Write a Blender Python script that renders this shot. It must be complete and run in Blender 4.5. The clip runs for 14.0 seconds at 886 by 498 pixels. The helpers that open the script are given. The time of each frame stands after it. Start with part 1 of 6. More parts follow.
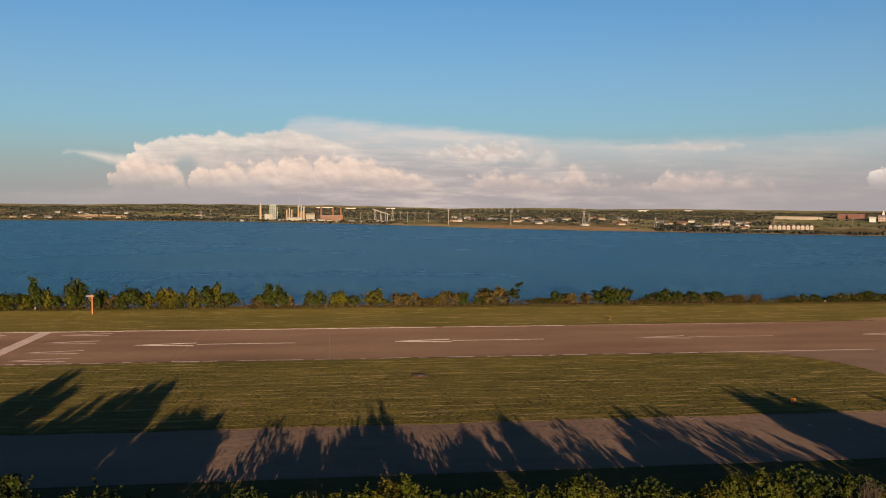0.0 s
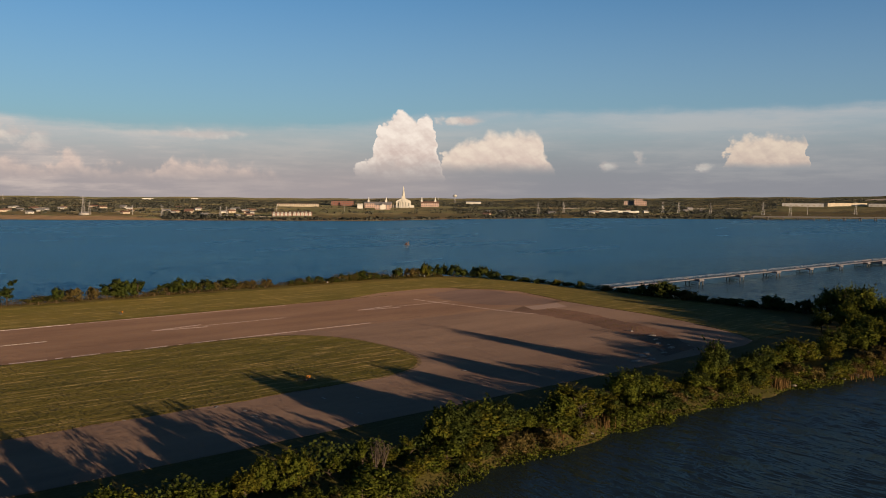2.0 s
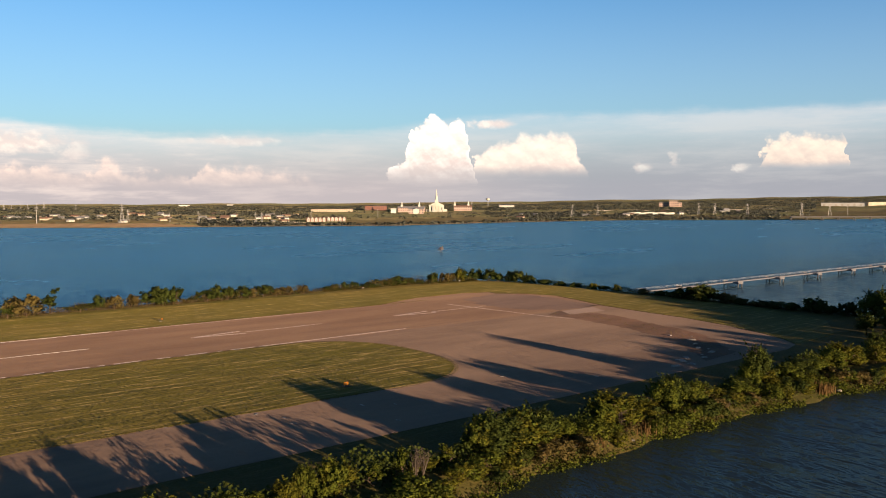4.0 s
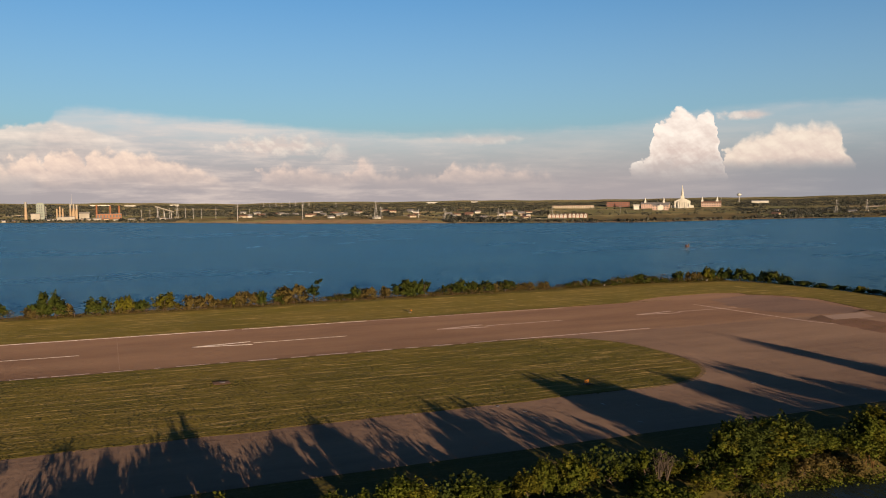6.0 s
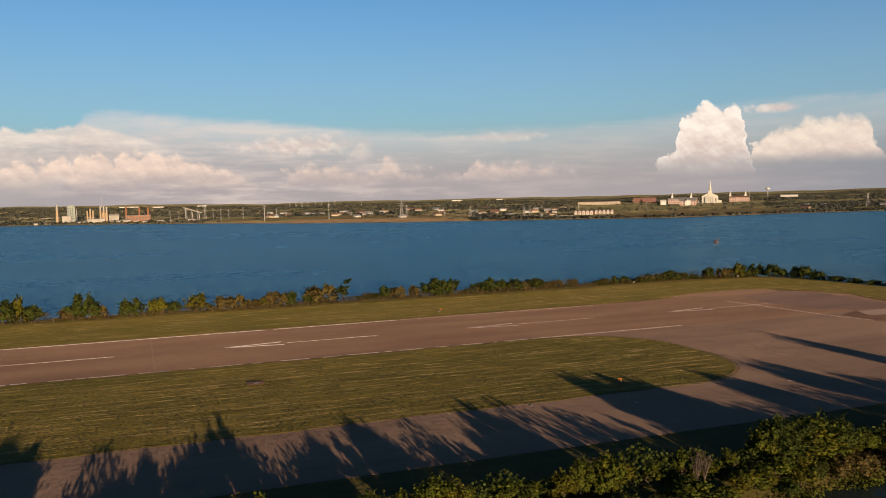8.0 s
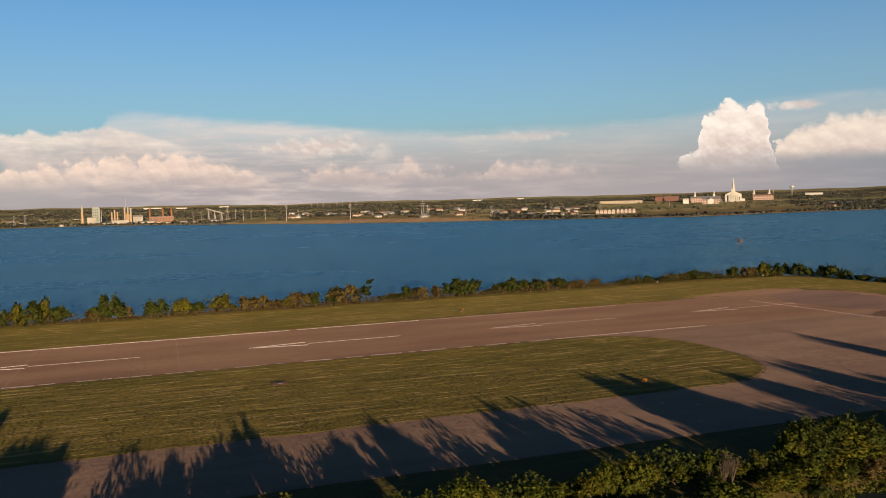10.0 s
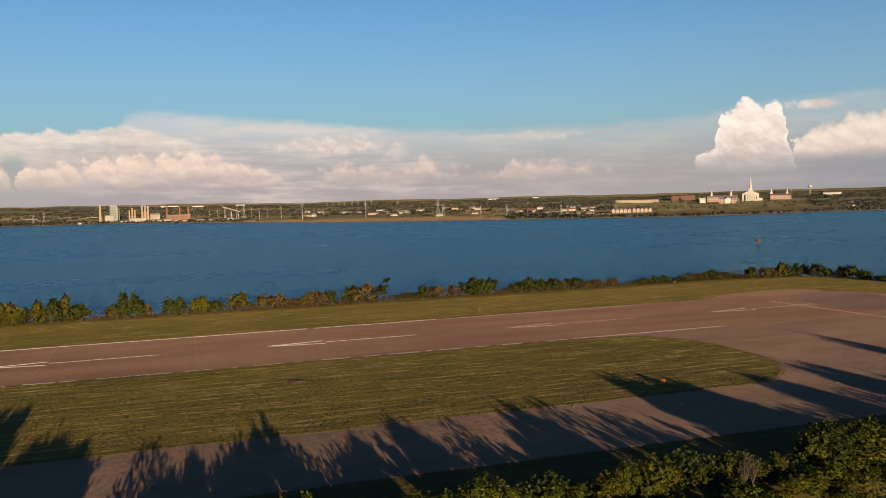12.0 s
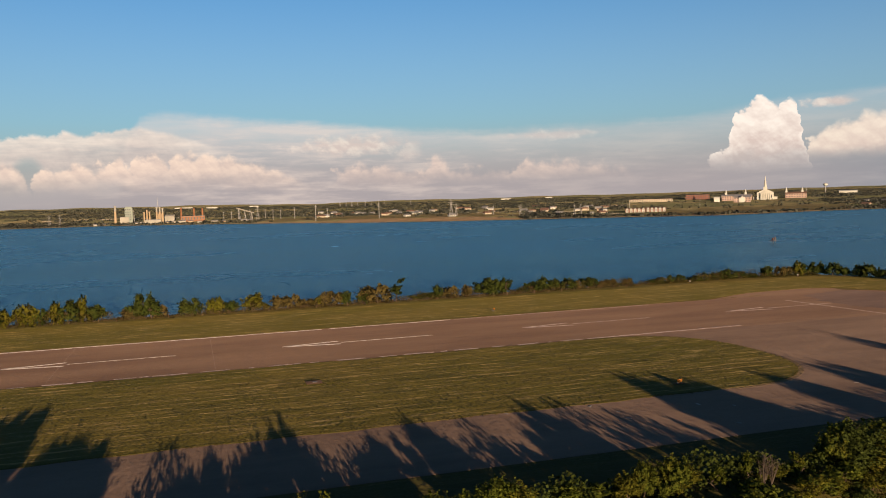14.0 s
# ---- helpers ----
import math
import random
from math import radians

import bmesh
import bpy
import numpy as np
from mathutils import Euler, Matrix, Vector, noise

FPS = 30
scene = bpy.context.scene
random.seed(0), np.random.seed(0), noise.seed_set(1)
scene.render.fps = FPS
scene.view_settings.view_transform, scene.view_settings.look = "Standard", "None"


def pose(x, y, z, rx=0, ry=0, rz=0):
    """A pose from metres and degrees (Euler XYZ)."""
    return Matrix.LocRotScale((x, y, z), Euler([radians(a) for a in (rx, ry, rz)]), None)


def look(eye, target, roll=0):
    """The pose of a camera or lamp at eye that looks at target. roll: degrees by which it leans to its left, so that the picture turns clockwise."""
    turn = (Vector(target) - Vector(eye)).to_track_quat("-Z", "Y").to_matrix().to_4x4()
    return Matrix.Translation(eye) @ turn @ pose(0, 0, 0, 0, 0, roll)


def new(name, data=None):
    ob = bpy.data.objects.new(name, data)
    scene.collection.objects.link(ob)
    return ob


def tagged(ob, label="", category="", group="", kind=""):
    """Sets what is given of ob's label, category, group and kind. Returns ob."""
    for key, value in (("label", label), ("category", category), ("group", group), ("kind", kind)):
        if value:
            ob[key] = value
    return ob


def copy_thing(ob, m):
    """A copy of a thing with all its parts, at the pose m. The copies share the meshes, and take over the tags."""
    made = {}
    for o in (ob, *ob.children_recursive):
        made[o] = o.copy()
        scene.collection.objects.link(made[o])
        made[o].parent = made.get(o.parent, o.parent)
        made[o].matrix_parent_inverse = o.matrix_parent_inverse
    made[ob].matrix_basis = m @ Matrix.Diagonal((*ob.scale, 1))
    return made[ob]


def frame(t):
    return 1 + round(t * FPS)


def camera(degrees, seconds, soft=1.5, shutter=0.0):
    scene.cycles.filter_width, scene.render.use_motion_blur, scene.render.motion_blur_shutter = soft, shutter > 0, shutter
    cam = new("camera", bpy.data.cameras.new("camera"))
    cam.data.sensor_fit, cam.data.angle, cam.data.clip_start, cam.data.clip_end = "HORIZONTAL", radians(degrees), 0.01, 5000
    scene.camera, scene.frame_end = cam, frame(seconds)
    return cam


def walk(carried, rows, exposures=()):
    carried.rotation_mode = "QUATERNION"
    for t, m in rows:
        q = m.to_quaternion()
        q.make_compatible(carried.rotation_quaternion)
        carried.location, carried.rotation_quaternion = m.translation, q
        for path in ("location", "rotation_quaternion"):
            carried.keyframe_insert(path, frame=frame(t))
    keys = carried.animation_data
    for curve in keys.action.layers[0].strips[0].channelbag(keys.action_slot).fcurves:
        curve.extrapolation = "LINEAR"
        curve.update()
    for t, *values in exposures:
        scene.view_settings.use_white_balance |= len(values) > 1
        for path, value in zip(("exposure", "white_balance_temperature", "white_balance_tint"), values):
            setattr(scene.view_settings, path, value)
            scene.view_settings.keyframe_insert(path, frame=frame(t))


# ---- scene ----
cam = camera(55.74, 14.0, soft=1.0)
EYE_HEIGHT = 34.0
# seconds, x, y, height over the eye height, yaw, pitch, roll
ROWS = [
    (0.0, 2.44, -2.27, -0.69, -7.44, -3.01, 0.33),
    (0.5, 2.23, -2.14, -0.60, -7.37, -3.15, 0.04),
    (1.0, 1.87, -1.88, -0.60, -7.23, -3.24, -0.23),
    (1.5, 1.34, -1.33, -0.57, -7.04, -3.35, -0.56),
    (1.6, 1.30, -1.22, -0.57, -7.12, -3.34, -0.64),
    (1.7, 1.27, -1.09, -0.56, -9.68, -3.39, -0.62),
    (1.8, 1.25, -0.95, -0.54, -16.80, -3.54, -0.47),
    (1.9, 1.24, -0.81, -0.50, -28.40, -3.58, 0.17),
    (2.0, 1.24, -0.68, -0.45, -40.28, -3.64, 0.39),
    (2.1, 1.25, -0.58, -0.39, -52.17, -3.52, 0.98),
    (2.2, 1.26, -0.51, -0.31, -64.06, -3.36, 1.35),
    (2.3, 1.27, -0.47, -0.24, -75.90, -3.15, 1.69),
    (2.4, 1.27, -0.45, -0.18, -85.91, -2.91, 1.94),
    (2.5, 1.28, -0.44, -0.12, -89.00, -2.86, 1.97),
    (3.0, 1.30, -0.32, 0.07, -90.14, -2.92, 1.59),
    (3.2, 1.27, -0.25, 0.06, -87.83, -2.96, 1.41),
    (3.4, 1.22, -0.18, 0.03, -78.80, -3.14, 1.13),
    (3.6, 1.17, -0.14, -0.01, -65.30, -3.32, 0.84),
    (3.8, 1.10, -0.09, -0.05, -49.85, -3.42, 0.18),
    (4.0, 1.04, -0.04, -0.09, -38.00, -3.39, -0.29),
    (4.2, 1.01, 0.00, -0.11, -28.75, -3.32, -0.74),
    (4.3, 1.00, 0.01, -0.11, -26.00, -3.33, -0.74),
    (4.4, 0.99, 0.01, -0.11, -24.60, -3.34, -0.73),
    (4.6, 0.96, 0.01, -0.10, -23.70, -3.36, -0.72),
    (5.2, 0.89, 0.03, -0.09, -22.60, -3.42, -0.70),
    (6.3, 0.76, 0.05, -0.07, -21.30, -3.53, -0.65),
    (6.5, 0.71, 0.04, -0.05, -21.08, -3.56, -0.64),
    (7.0, 0.33, 0.00, 0.08, -20.59, -3.59, -0.60),
    (7.5, 0.01, 0.03, 0.18, -20.18, -3.61, -0.91),
    (8.0, -0.18, 0.25, 0.23, -19.88, -3.61, -1.35),
    (10.5, -0.60, 0.50, 0.44, -18.16, -3.61, -1.51),
    (11.0, -0.73, 0.51, 0.51, -17.92, -3.65, -1.34),
    (11.5, -0.93, 0.53, 0.50, -17.66, -3.65, -1.24),
    (12.0, -1.09, 0.54, 0.52, -17.42, -3.65, -1.52),
    (12.5, -1.18, 0.56, 0.49, -17.16, -3.64, -1.55),
    (13.0, -1.24, 0.66, 0.44, -16.93, -3.65, -1.48),
    (13.5, -1.40, 0.65, 0.47, -16.73, -3.63, -1.65),
    (14.0, -1.46, 0.66, 0.53, -16.53, -3.61, -1.80),
]
walk(cam, [(t, pose(x, y, EYE_HEIGHT + z, 90 + pitch, 0, yaw) @ pose(0, 0, 0, 0, 0, roll)) for t, x, y, z, yaw, pitch, roll in ROWS],
     [(0, 1.41), (1.7, 1.41), (2.1, 1.26), (2.5, 1.54), (3.0, 1.80), (3.5, 1.81), (4.0, 1.95), (4.3, 1.74), (5.2, 1.56), (6.3, 1.46), (14, 1.46)])

# ---- light ----
SKY_TINT = (0.072, 0.1305, 0.191)
SUN_HEIGHT, SUN_TURN = 5.5, 0.5        # degrees; the sun stands behind the viewer, low over the water


def node(tree, kind):
    return tree.nodes.new(kind)


def vector_math(tree, op):
    n = tree.nodes.new("ShaderNodeVectorMath")
    n.operation = op
    return n


def calc(tree, op, a, b=0.0, c=0.0, clamp=False):
    n = tree.nodes.new("ShaderNodeMath")
    n.operation, n.use_clamp = op, clamp
    for i, v in enumerate((a, b, c)):
        if isinstance(v, (int, float)):
            n.inputs[i].default_value = v
        else:
            tree.links.new(v, n.inputs[i])
    return n.outputs[0]


def smooth(tree, v, lo, hi, to_lo=0.0, to_hi=1.0):
    n = tree.nodes.new("ShaderNodeMapRange")
    n.interpolation_type = "SMOOTHSTEP"
    tree.links.new(v, n.inputs[0])
    for i, x in zip((1, 2, 3, 4), (lo, hi, to_lo, to_hi)):
        n.inputs[i].default_value = x
    return n.outputs[0]


def mixed(tree, fac, a, b, blend="MIX"):
    n = tree.nodes.new("ShaderNodeMix")
    n.data_type, n.blend_type = "RGBA", blend
    for sock, v in ((n.inputs[0], fac), (n.inputs[6], a), (n.inputs[7], b)):
        if isinstance(v, (int, float)):
            sock.default_value = v
        elif isinstance(v, tuple):
            sock.default_value = (*v, 1.0)
        else:
            tree.links.new(v, sock)
    return n.outputs[2]


def ramp(tree, v, stops):
    n = tree.nodes.new("ShaderNodeValToRGB")
    tree.links.new(v, n.inputs[0])
    e = n.color_ramp.elements
    while len(e) < len(stops):
        e.new(0.5)
    for el, (at, c) in zip(e, stops):
        el.position = at
        el.color = (c, c, c, 1) if isinstance(c, (int, float)) else (*c, 1)
    return n.outputs[0]


def noise_at(tree, vec, scale, detail=4.0, rough=0.55, stretch=(1, 1, 1), shift=(0, 0, 0), color=False):
    mp = node(tree, "ShaderNodeMapping")
    tree.links.new(vec, mp.inputs[0])
    mp.inputs["Scale"].default_value = stretch
    mp.inputs["Location"].default_value = shift
    n = node(tree, "ShaderNodeTexNoise")
    tree.links.new(mp.outputs[0], n.inputs["Vector"])
    n.inputs["Scale"].default_value, n.inputs["Detail"].default_value, n.inputs["Roughness"].default_value = scale, detail, rough
    return n.outputs[1 if color else 0]


world = bpy.data.worlds.new("evening_sky")
scene.world = world
world.use_nodes = True
wt = world.node_tree
wt.nodes.clear()
sky = node(wt, "ShaderNodeTexSky")
sky.sky_type, sky.sun_disc = "NISHITA", False
sky.sun_elevation, sky.sun_rotation = radians(SUN_HEIGHT), radians(180 + SUN_TURN)
sky.air_density, sky.dust_density, sky.ozone_density, sky.altitude = 1.0, 1.0, 2.0, 200
coord = node(wt, "ShaderNodeTexCoord")
xyz = node(wt, "ShaderNodeSeparateXYZ")
wt.links.new(coord.outputs["Generated"], xyz.inputs[0])
az = calc(wt, "MULTIPLY", calc(wt, "ARCTAN2", xyz.outputs[0], xyz.outputs[1]), 180 / math.pi)
el = calc(wt, "MULTIPLY", calc(wt, "ARCSINE", xyz.outputs[2]), 180 / math.pi)
flat = node(wt, "ShaderNodeCombineXYZ")
wt.links.new(az, flat.inputs[0])
wt.links.new(el, flat.inputs[1])
flat = flat.outputs[0]
turn01 = calc(wt, "DIVIDE", calc(wt, "ADD", az, 60), 200, clamp=True)
def shifted(vec, dx, dy):
    add = vector_math(wt, "ADD")
    wt.links.new(vec, add.inputs[0])
    add.inputs[1].default_value = (dx, dy, 0)
    return add.outputs[0]


def puffs(vec, scale, shift):
    """Rounded billows, bent by noise; high in the middle of each."""
    n = node(wt, "ShaderNodeTexVoronoi")
    n.feature, n.voronoi_dimensions = "SMOOTH_F1", "2D"
    warp = noise_at(wt, vec, scale * 0.9, 3, 0.5, (1, 1, 1), (shift, 1, 0), color=True)
    add = vector_math(wt, "MULTIPLY_ADD")
    wt.links.new(warp, add.inputs[0])
    add.inputs[1].default_value = (0.9 / scale, 0.9 / scale, 0)
    wt.links.new(vec, add.inputs[2])
    wt.links.new(add.outputs[0], n.inputs["Vector"])
    n.inputs["Scale"].default_value, n.inputs["Smoothness"].default_value = scale, 0.35
    return calc(wt, "SUBTRACT", 1.0, n.outputs["Distance"])


def plus(*terms):
    """A weighted sum: pairs of a socket and its weight, and plain numbers."""
    out = 0.0
    for term in terms:
        out = calc(wt, "ADD", out, term if isinstance(term, (int, float)) else calc(wt, "MULTIPLY", *term))
    return out


def times(*factors):
    out = factors[0]
    for f in factors[1:]:
        out = calc(wt, "MULTIPLY", out, f)
    return out


# billows at three sizes, and how far each one's upper side is turned to the light
BILLOWS = [(0.95, 5.0, 1.0, 0.55, 0.28), (2.3, 9.0, 0.42, 0.26, 0.12), (5.2, 3.0, 0.17, 0.12, 0.05)]
lump, relief = -0.56 - 0.24 - 0.10, 0.0
for scale, shift, push, shade, lift in BILLOWS:
    here = puffs(flat, scale, shift)
    lump = plus(lump if isinstance(lump, float) else (lump, 1.0), (here, push))
    relief = plus(relief if isinstance(relief, float) else (relief, 1.0), (here, shade), (puffs(shifted(flat, 0.3 * lift, lift), scale, shift), -shade))
soft = noise_at(wt, flat, 0.6, 6, 0.55, (0.85, 1.15, 1), (4, 8, 0))
wisp = noise_at(wt, flat, 2.2, 6, 0.65, (0.8, 1.2, 1), (2, 5, 0))
streak = noise_at(wt, flat, 0.24, 8, 0.6, (0.42, 2.4, 1), (11, 2, 0))
fibre = noise_at(wt, flat, 0.7, 6, 0.6, (0.35, 2.6, 1), (3, 6, 0))
ragged = plus((soft, 0.9), (wisp, 0.35), -0.62)
az_bent = plus((az, 1.0), (wisp, 0.5), (soft, 0.8), (lump, 0.7), -0.65)


az_crisp = plus((az, 1.0), (wisp, 0.22), (soft, 0.25), (lump, 0.5), -0.235)


def profile(stops, bearing):
    """A height that follows the bearing; far down outside its stretch."""
    stops = [(stops[0][0] - 0.25, -3.0)] + stops + [(stops[-1][0] + 0.25, -3.0)]
    lo, hi = stops[0][0], stops[-1][0]
    u = calc(wt, "DIVIDE", calc(wt, "SUBTRACT", bearing, lo), hi - lo, clamp=True)
    return plus((ramp(wt, u, [((x - lo) / (hi - lo), (e + 3.0) / 10) for x, e in stops]), 10.0), -3.0)


base = mixed(wt, 1.0, sky.outputs[0], SKY_TINT, "MULTIPLY")
base = mixed(wt, smooth(wt, az, 40.0, 90.0), base, (0.85, 0.99, 1.09), "MULTIPLY")
lit = mixed(wt, smooth(wt, el, 3.0, 18.0, 0.34, 0.0), base, (0.48, 0.55, 0.63))
lit = mixed(wt, times(smooth(wt, el, 0.4, 5.5, 0.86, 0.0), ramp(wt, turn01, [(0.0, 0.6), (0.2, 0.68), (0.26, 1.0), (1.0, 1.0)])), lit, (0.425, 0.365, 0.375))

# the wide thin sheet: the height of its rim round the horizon
RIM = [(-60, 0.8), (-17, 1.0), (-8, 1.6), (-4.4, 2.6), (-3.6, 5.0), (-2.8, 5.95), (-1.5, 6.1), (0.4, 5.9), (4.2, 5.65), (8, 5.4), (11.8, 5.0), (15.6, 4.7), (19.4, 4.45),
       (26.5, 4.7), (33, 4.8), (38, 5.6), (44, 5.9), (62, 5.9), (68.5, 6.0), (75.5, 5.7), (82.9, 5.7), (90.5, 5.5), (94.4, 5.1), (96.7, 4.3), (98.2, 3.7), (105.6, 3.4), (118, 3.0), (140, 2.5)]
rim = plus((ramp(wt, turn01, [((a + 60) / 200, e / 10) for a, e in RIM]), 10.0))
below = plus((rim, 1.0), (el, -1.0), (ragged, 0.55), (fibre, 0.5), -0.25)
THICK = [(0.0, 0.15), (0.27, 0.3), (0.285, 0.85), (0.31, 0.9), (0.35, 0.82), (0.39, 0.68), (0.43, 0.52), (0.48, 0.46), (0.55, 0.48), (0.62, 0.52), (0.74, 0.5), (0.79, 0.4), (1.0, 0.3)]
sheet_mask = times(smooth(wt, below, -0.1, 0.75), ramp(wt, turn01, THICK), smooth(wt, plus((streak, 0.7), (fibre, 0.3)), 0.30, 0.60, 0.55, 1.0))
rim_light = smooth(wt, plus((below, 1.0), (streak, 3.0), -1.5), 2.6, 0.2)
sheet_color = mixed(wt, smooth(wt, plus((el, 1.0), (streak, 3.0), -1.5), 0.8, 5.2), (0.44, 0.385, 0.39), (0.62, 0.575, 0.565))
sheet_color = mixed(wt, times(smooth(wt, plus((streak, 0.65), (fibre, 0.35)), 0.46, 0.64), ramp(wt, turn01, [(0.0, 0.2), (0.28, 0.75), (0.38, 0.7), (0.44, 0.35), (1.0, 0.3)])), sheet_color, (0.84, 0.69, 0.60))
sheet_color = mixed(wt, times(rim_light, ramp(wt, turn01, [(0.0, 0.0), (0.28, 0.6), (0.36, 0.45), (0.45, 0.2), (1.0, 0.12)])), sheet_color, (0.80, 0.72, 0.67))
lit = mixed(wt, sheet_mask, lit, sheet_color)

# the western anvil, with a pointed finger at its end, and the blue gap under it
ANVIL = [(-13.2, 2.9), (-12.5, 3.85), (-11.6, 4.1), (-10.6, 4.4), (-9.4, 4.55), (-8.5, 4.45), (-7.8, 4.55), (-7.2, 4.75), (-6.7, 4.6), (-5.6, 4.7), (-4.1, 4.9), (-3.0, 5.0), (-1.0, 4.6), (1.0, 4.0), (4.0, 3.0)]
anvil = plus((profile(ANVIL, az_bent), 1.0), (el, -1.0), (lump, 0.3), (ragged, 0.35))
anvil_mask = times(smooth(wt, anvil, -0.06, 0.3), smooth(wt, plus((streak, 0.5), (fibre, 0.5)), 0.32, 0.58, 0.72, 0.98), smooth(wt, az, -1.5, 3.5, 0.92, 0.0))
FINGER = [(-17.0, 2.9), (-16.3, 3.3), (-15.3, 3.28), (-14.0, 3.15), (-12.7, 3.1), (-11.0, 3.0)]
FINGER_FOOT = [(-17.2, 2.9), (-16.3, 3.1), (-15.2, 2.75), (-14.0, 2.35), (-12.6, 1.8), (-11.0, 1.4)]
finger = calc(wt, "MINIMUM", plus((profile(FINGER, az_bent), 1.0), (el, -1.0), (ragged, 0.5), 0.05), plus((el, 1.0), (profile(FINGER_FOOT, az), -1.0), (ragged, 0.25)))
anvil_mask = calc(wt, "MAXIMUM", anvil_mask, calc(wt, "MULTIPLY", smooth(wt, finger, -0.1, 0.5), 0.72))
gap = plus((calc(wt, "POWER", calc(wt, "DIVIDE", calc(wt, "ADD", az, 9.55), 0.75), 2.0), 1.0), (calc(wt, "POWER", calc(wt, "DIVIDE", calc(wt, "SUBTRACT", el, 2.3), 0.75), 2.0), 1.0), (ragged, 1.2))
anvil_mask = times(anvil_mask, smooth(wt, gap, 0.2, 1.9, 0.25, 1.0), smooth(wt, plus((el, 1.0), (soft, 1.0)), 1.4, 3.2, 0.0, 1.0))
anvil_light = calc(wt, "ADD", plus((smooth(wt, anvil, 1.9, 0.1), 0.55), (relief, 0.5)), plus((streak, 1.2), (fibre, 0.8), -0.85), clamp=True)
lit = mixed(wt, anvil_mask, lit, mixed(wt, anvil_light, (0.58, 0.49, 0.455), (1.04, 0.87, 0.73)))

# soft brighter swaths and small shreds: bearing, height, half width, half height in degrees, strength
SHREDS = [(10.6, 3.6, 3.6, 0.75, 0.75), (14.4, 3.3, 0.9, 0.9, 0.4), (24.5, 3.9, 3.0, 0.35, 0.4), (41.6, 5.05, 1.5, 0.35, 0.75), (51.3, 2.05, 0.75, 0.32, 0.7), (53.5, 2.55, 0.4, 0.45, 0.45), (57.4, 1.95, 0.75, 0.32, 0.8),
          (86.0, 3.0, 3.0, 0.2, 0.55), (78.1, 2.75, 0.35, 0.3, 0.55), (92.0, 2.25, 1.9, 0.65, 0.45), (83.5, 1.7, 1.5, 0.3, 0.3)]
shreds = None
for a, e, wa, we, k in SHREDS:
    d = calc(wt, "SQRT", calc(wt, "ADD", calc(wt, "POWER", calc(wt, "DIVIDE", calc(wt, "SUBTRACT", az_bent, a), wa), 2.0), calc(wt, "POWER", calc(wt, "DIVIDE", calc(wt, "SUBTRACT", el, e), we), 2.0)))
    m = times(smooth(wt, plus((d, -1.0), (lump, 0.5), (ragged, 1.0), (fibre, 0.9), 0.55), -0.2, 0.75), k)
    shreds = m if shreds is None else calc(wt, "MAXIMUM", shreds, m)
lit = mixed(wt, shreds, lit, mixed(wt, smooth(wt, relief, -0.15, 0.25), (0.74, 0.59, 0.52), (0.93, 0.78, 0.66)))

# the eastern haze is cooler and dimmer
lit = mixed(wt, times(ramp(wt, turn01, [(0.0, 0.0), (0.47, 0.0), (0.54, 0.8), (0.68, 0.9), (0.77, 0.3), (1.0, 0.2)]), smooth(wt, el, 5.5, 1.0)), lit, (0.68, 0.80, 0.88), "MULTIPLY")


def heap(stops, crisp, swell, feet, strength, dark, bright, flat_foot=None, bearing=az_bent):
    """A heaped cloud under a measured crown line: billowing edge, lit upper sides, feet that melt into the haze."""
    global lit
    depth = plus((profile(stops, bearing), 1.0), (el, -1.0), (lump, swell), (ragged, 0.35))
    mask = times(smooth(wt, depth, -0.3 * crisp, crisp), smooth(wt, plus((el, 1.0), (soft, 0.9), -0.45), feet[0], feet[1]), strength)
    if flat_foot:
        mask = times(mask, smooth(wt, plus((el, 1.0), (soft, 0.35), -0.17), flat_foot[0], flat_foot[1]))
    light = calc(wt, "ADD", plus((smooth(wt, depth, 2.6, 0.2), 0.42), (smooth(wt, el, 1.0, 4.5), 0.3), (relief, 1.15)), plus((soft, 0.8), (lump, 0.35), -0.28), clamp=True)
    lit = mixed(wt, mask, lit, mixed(wt, light, dark, bright))


HEAP_W = [(-14.3, 1.2), (-14.0, 2.0), (-13.8, 2.5), (-12.7, 2.9), (-11.5, 3.0), (-10.6, 2.85), (-10.1, 2.5), (-9.85, 2.0), (-9.6, 1.2)]
heap(HEAP_W, 0.5, 0.7, (0.5, 2.5), 0.8, (0.70, 0.535, 0.465), (1.02, 0.77, 0.61))
BANK_A = [(-9.5, 1.1), (-9.2, 1.7), (-8.9, 2.15), (-8.5, 2.4), (-7.1, 2.65), (-5.6, 2.4), (-5.05, 2.65), (-4.7, 3.12), (-4.15, 3.06), (-3.7, 2.35), (-3.4, 2.95), (-2.65, 3.22), (-1.9, 3.15), (-1.5, 2.55), (-1.3, 2.95),
          (-0.6, 3.1), (0.4, 3.25), (1.9, 3.1), (3.4, 2.75), (5.0, 2.25), (6.5, 1.7), (8.0, 0.8)]
heap(BANK_A, 0.45, 0.75, (0.5, 2.4), 0.82, (0.69, 0.53, 0.46), (1.05, 0.79, 0.62))
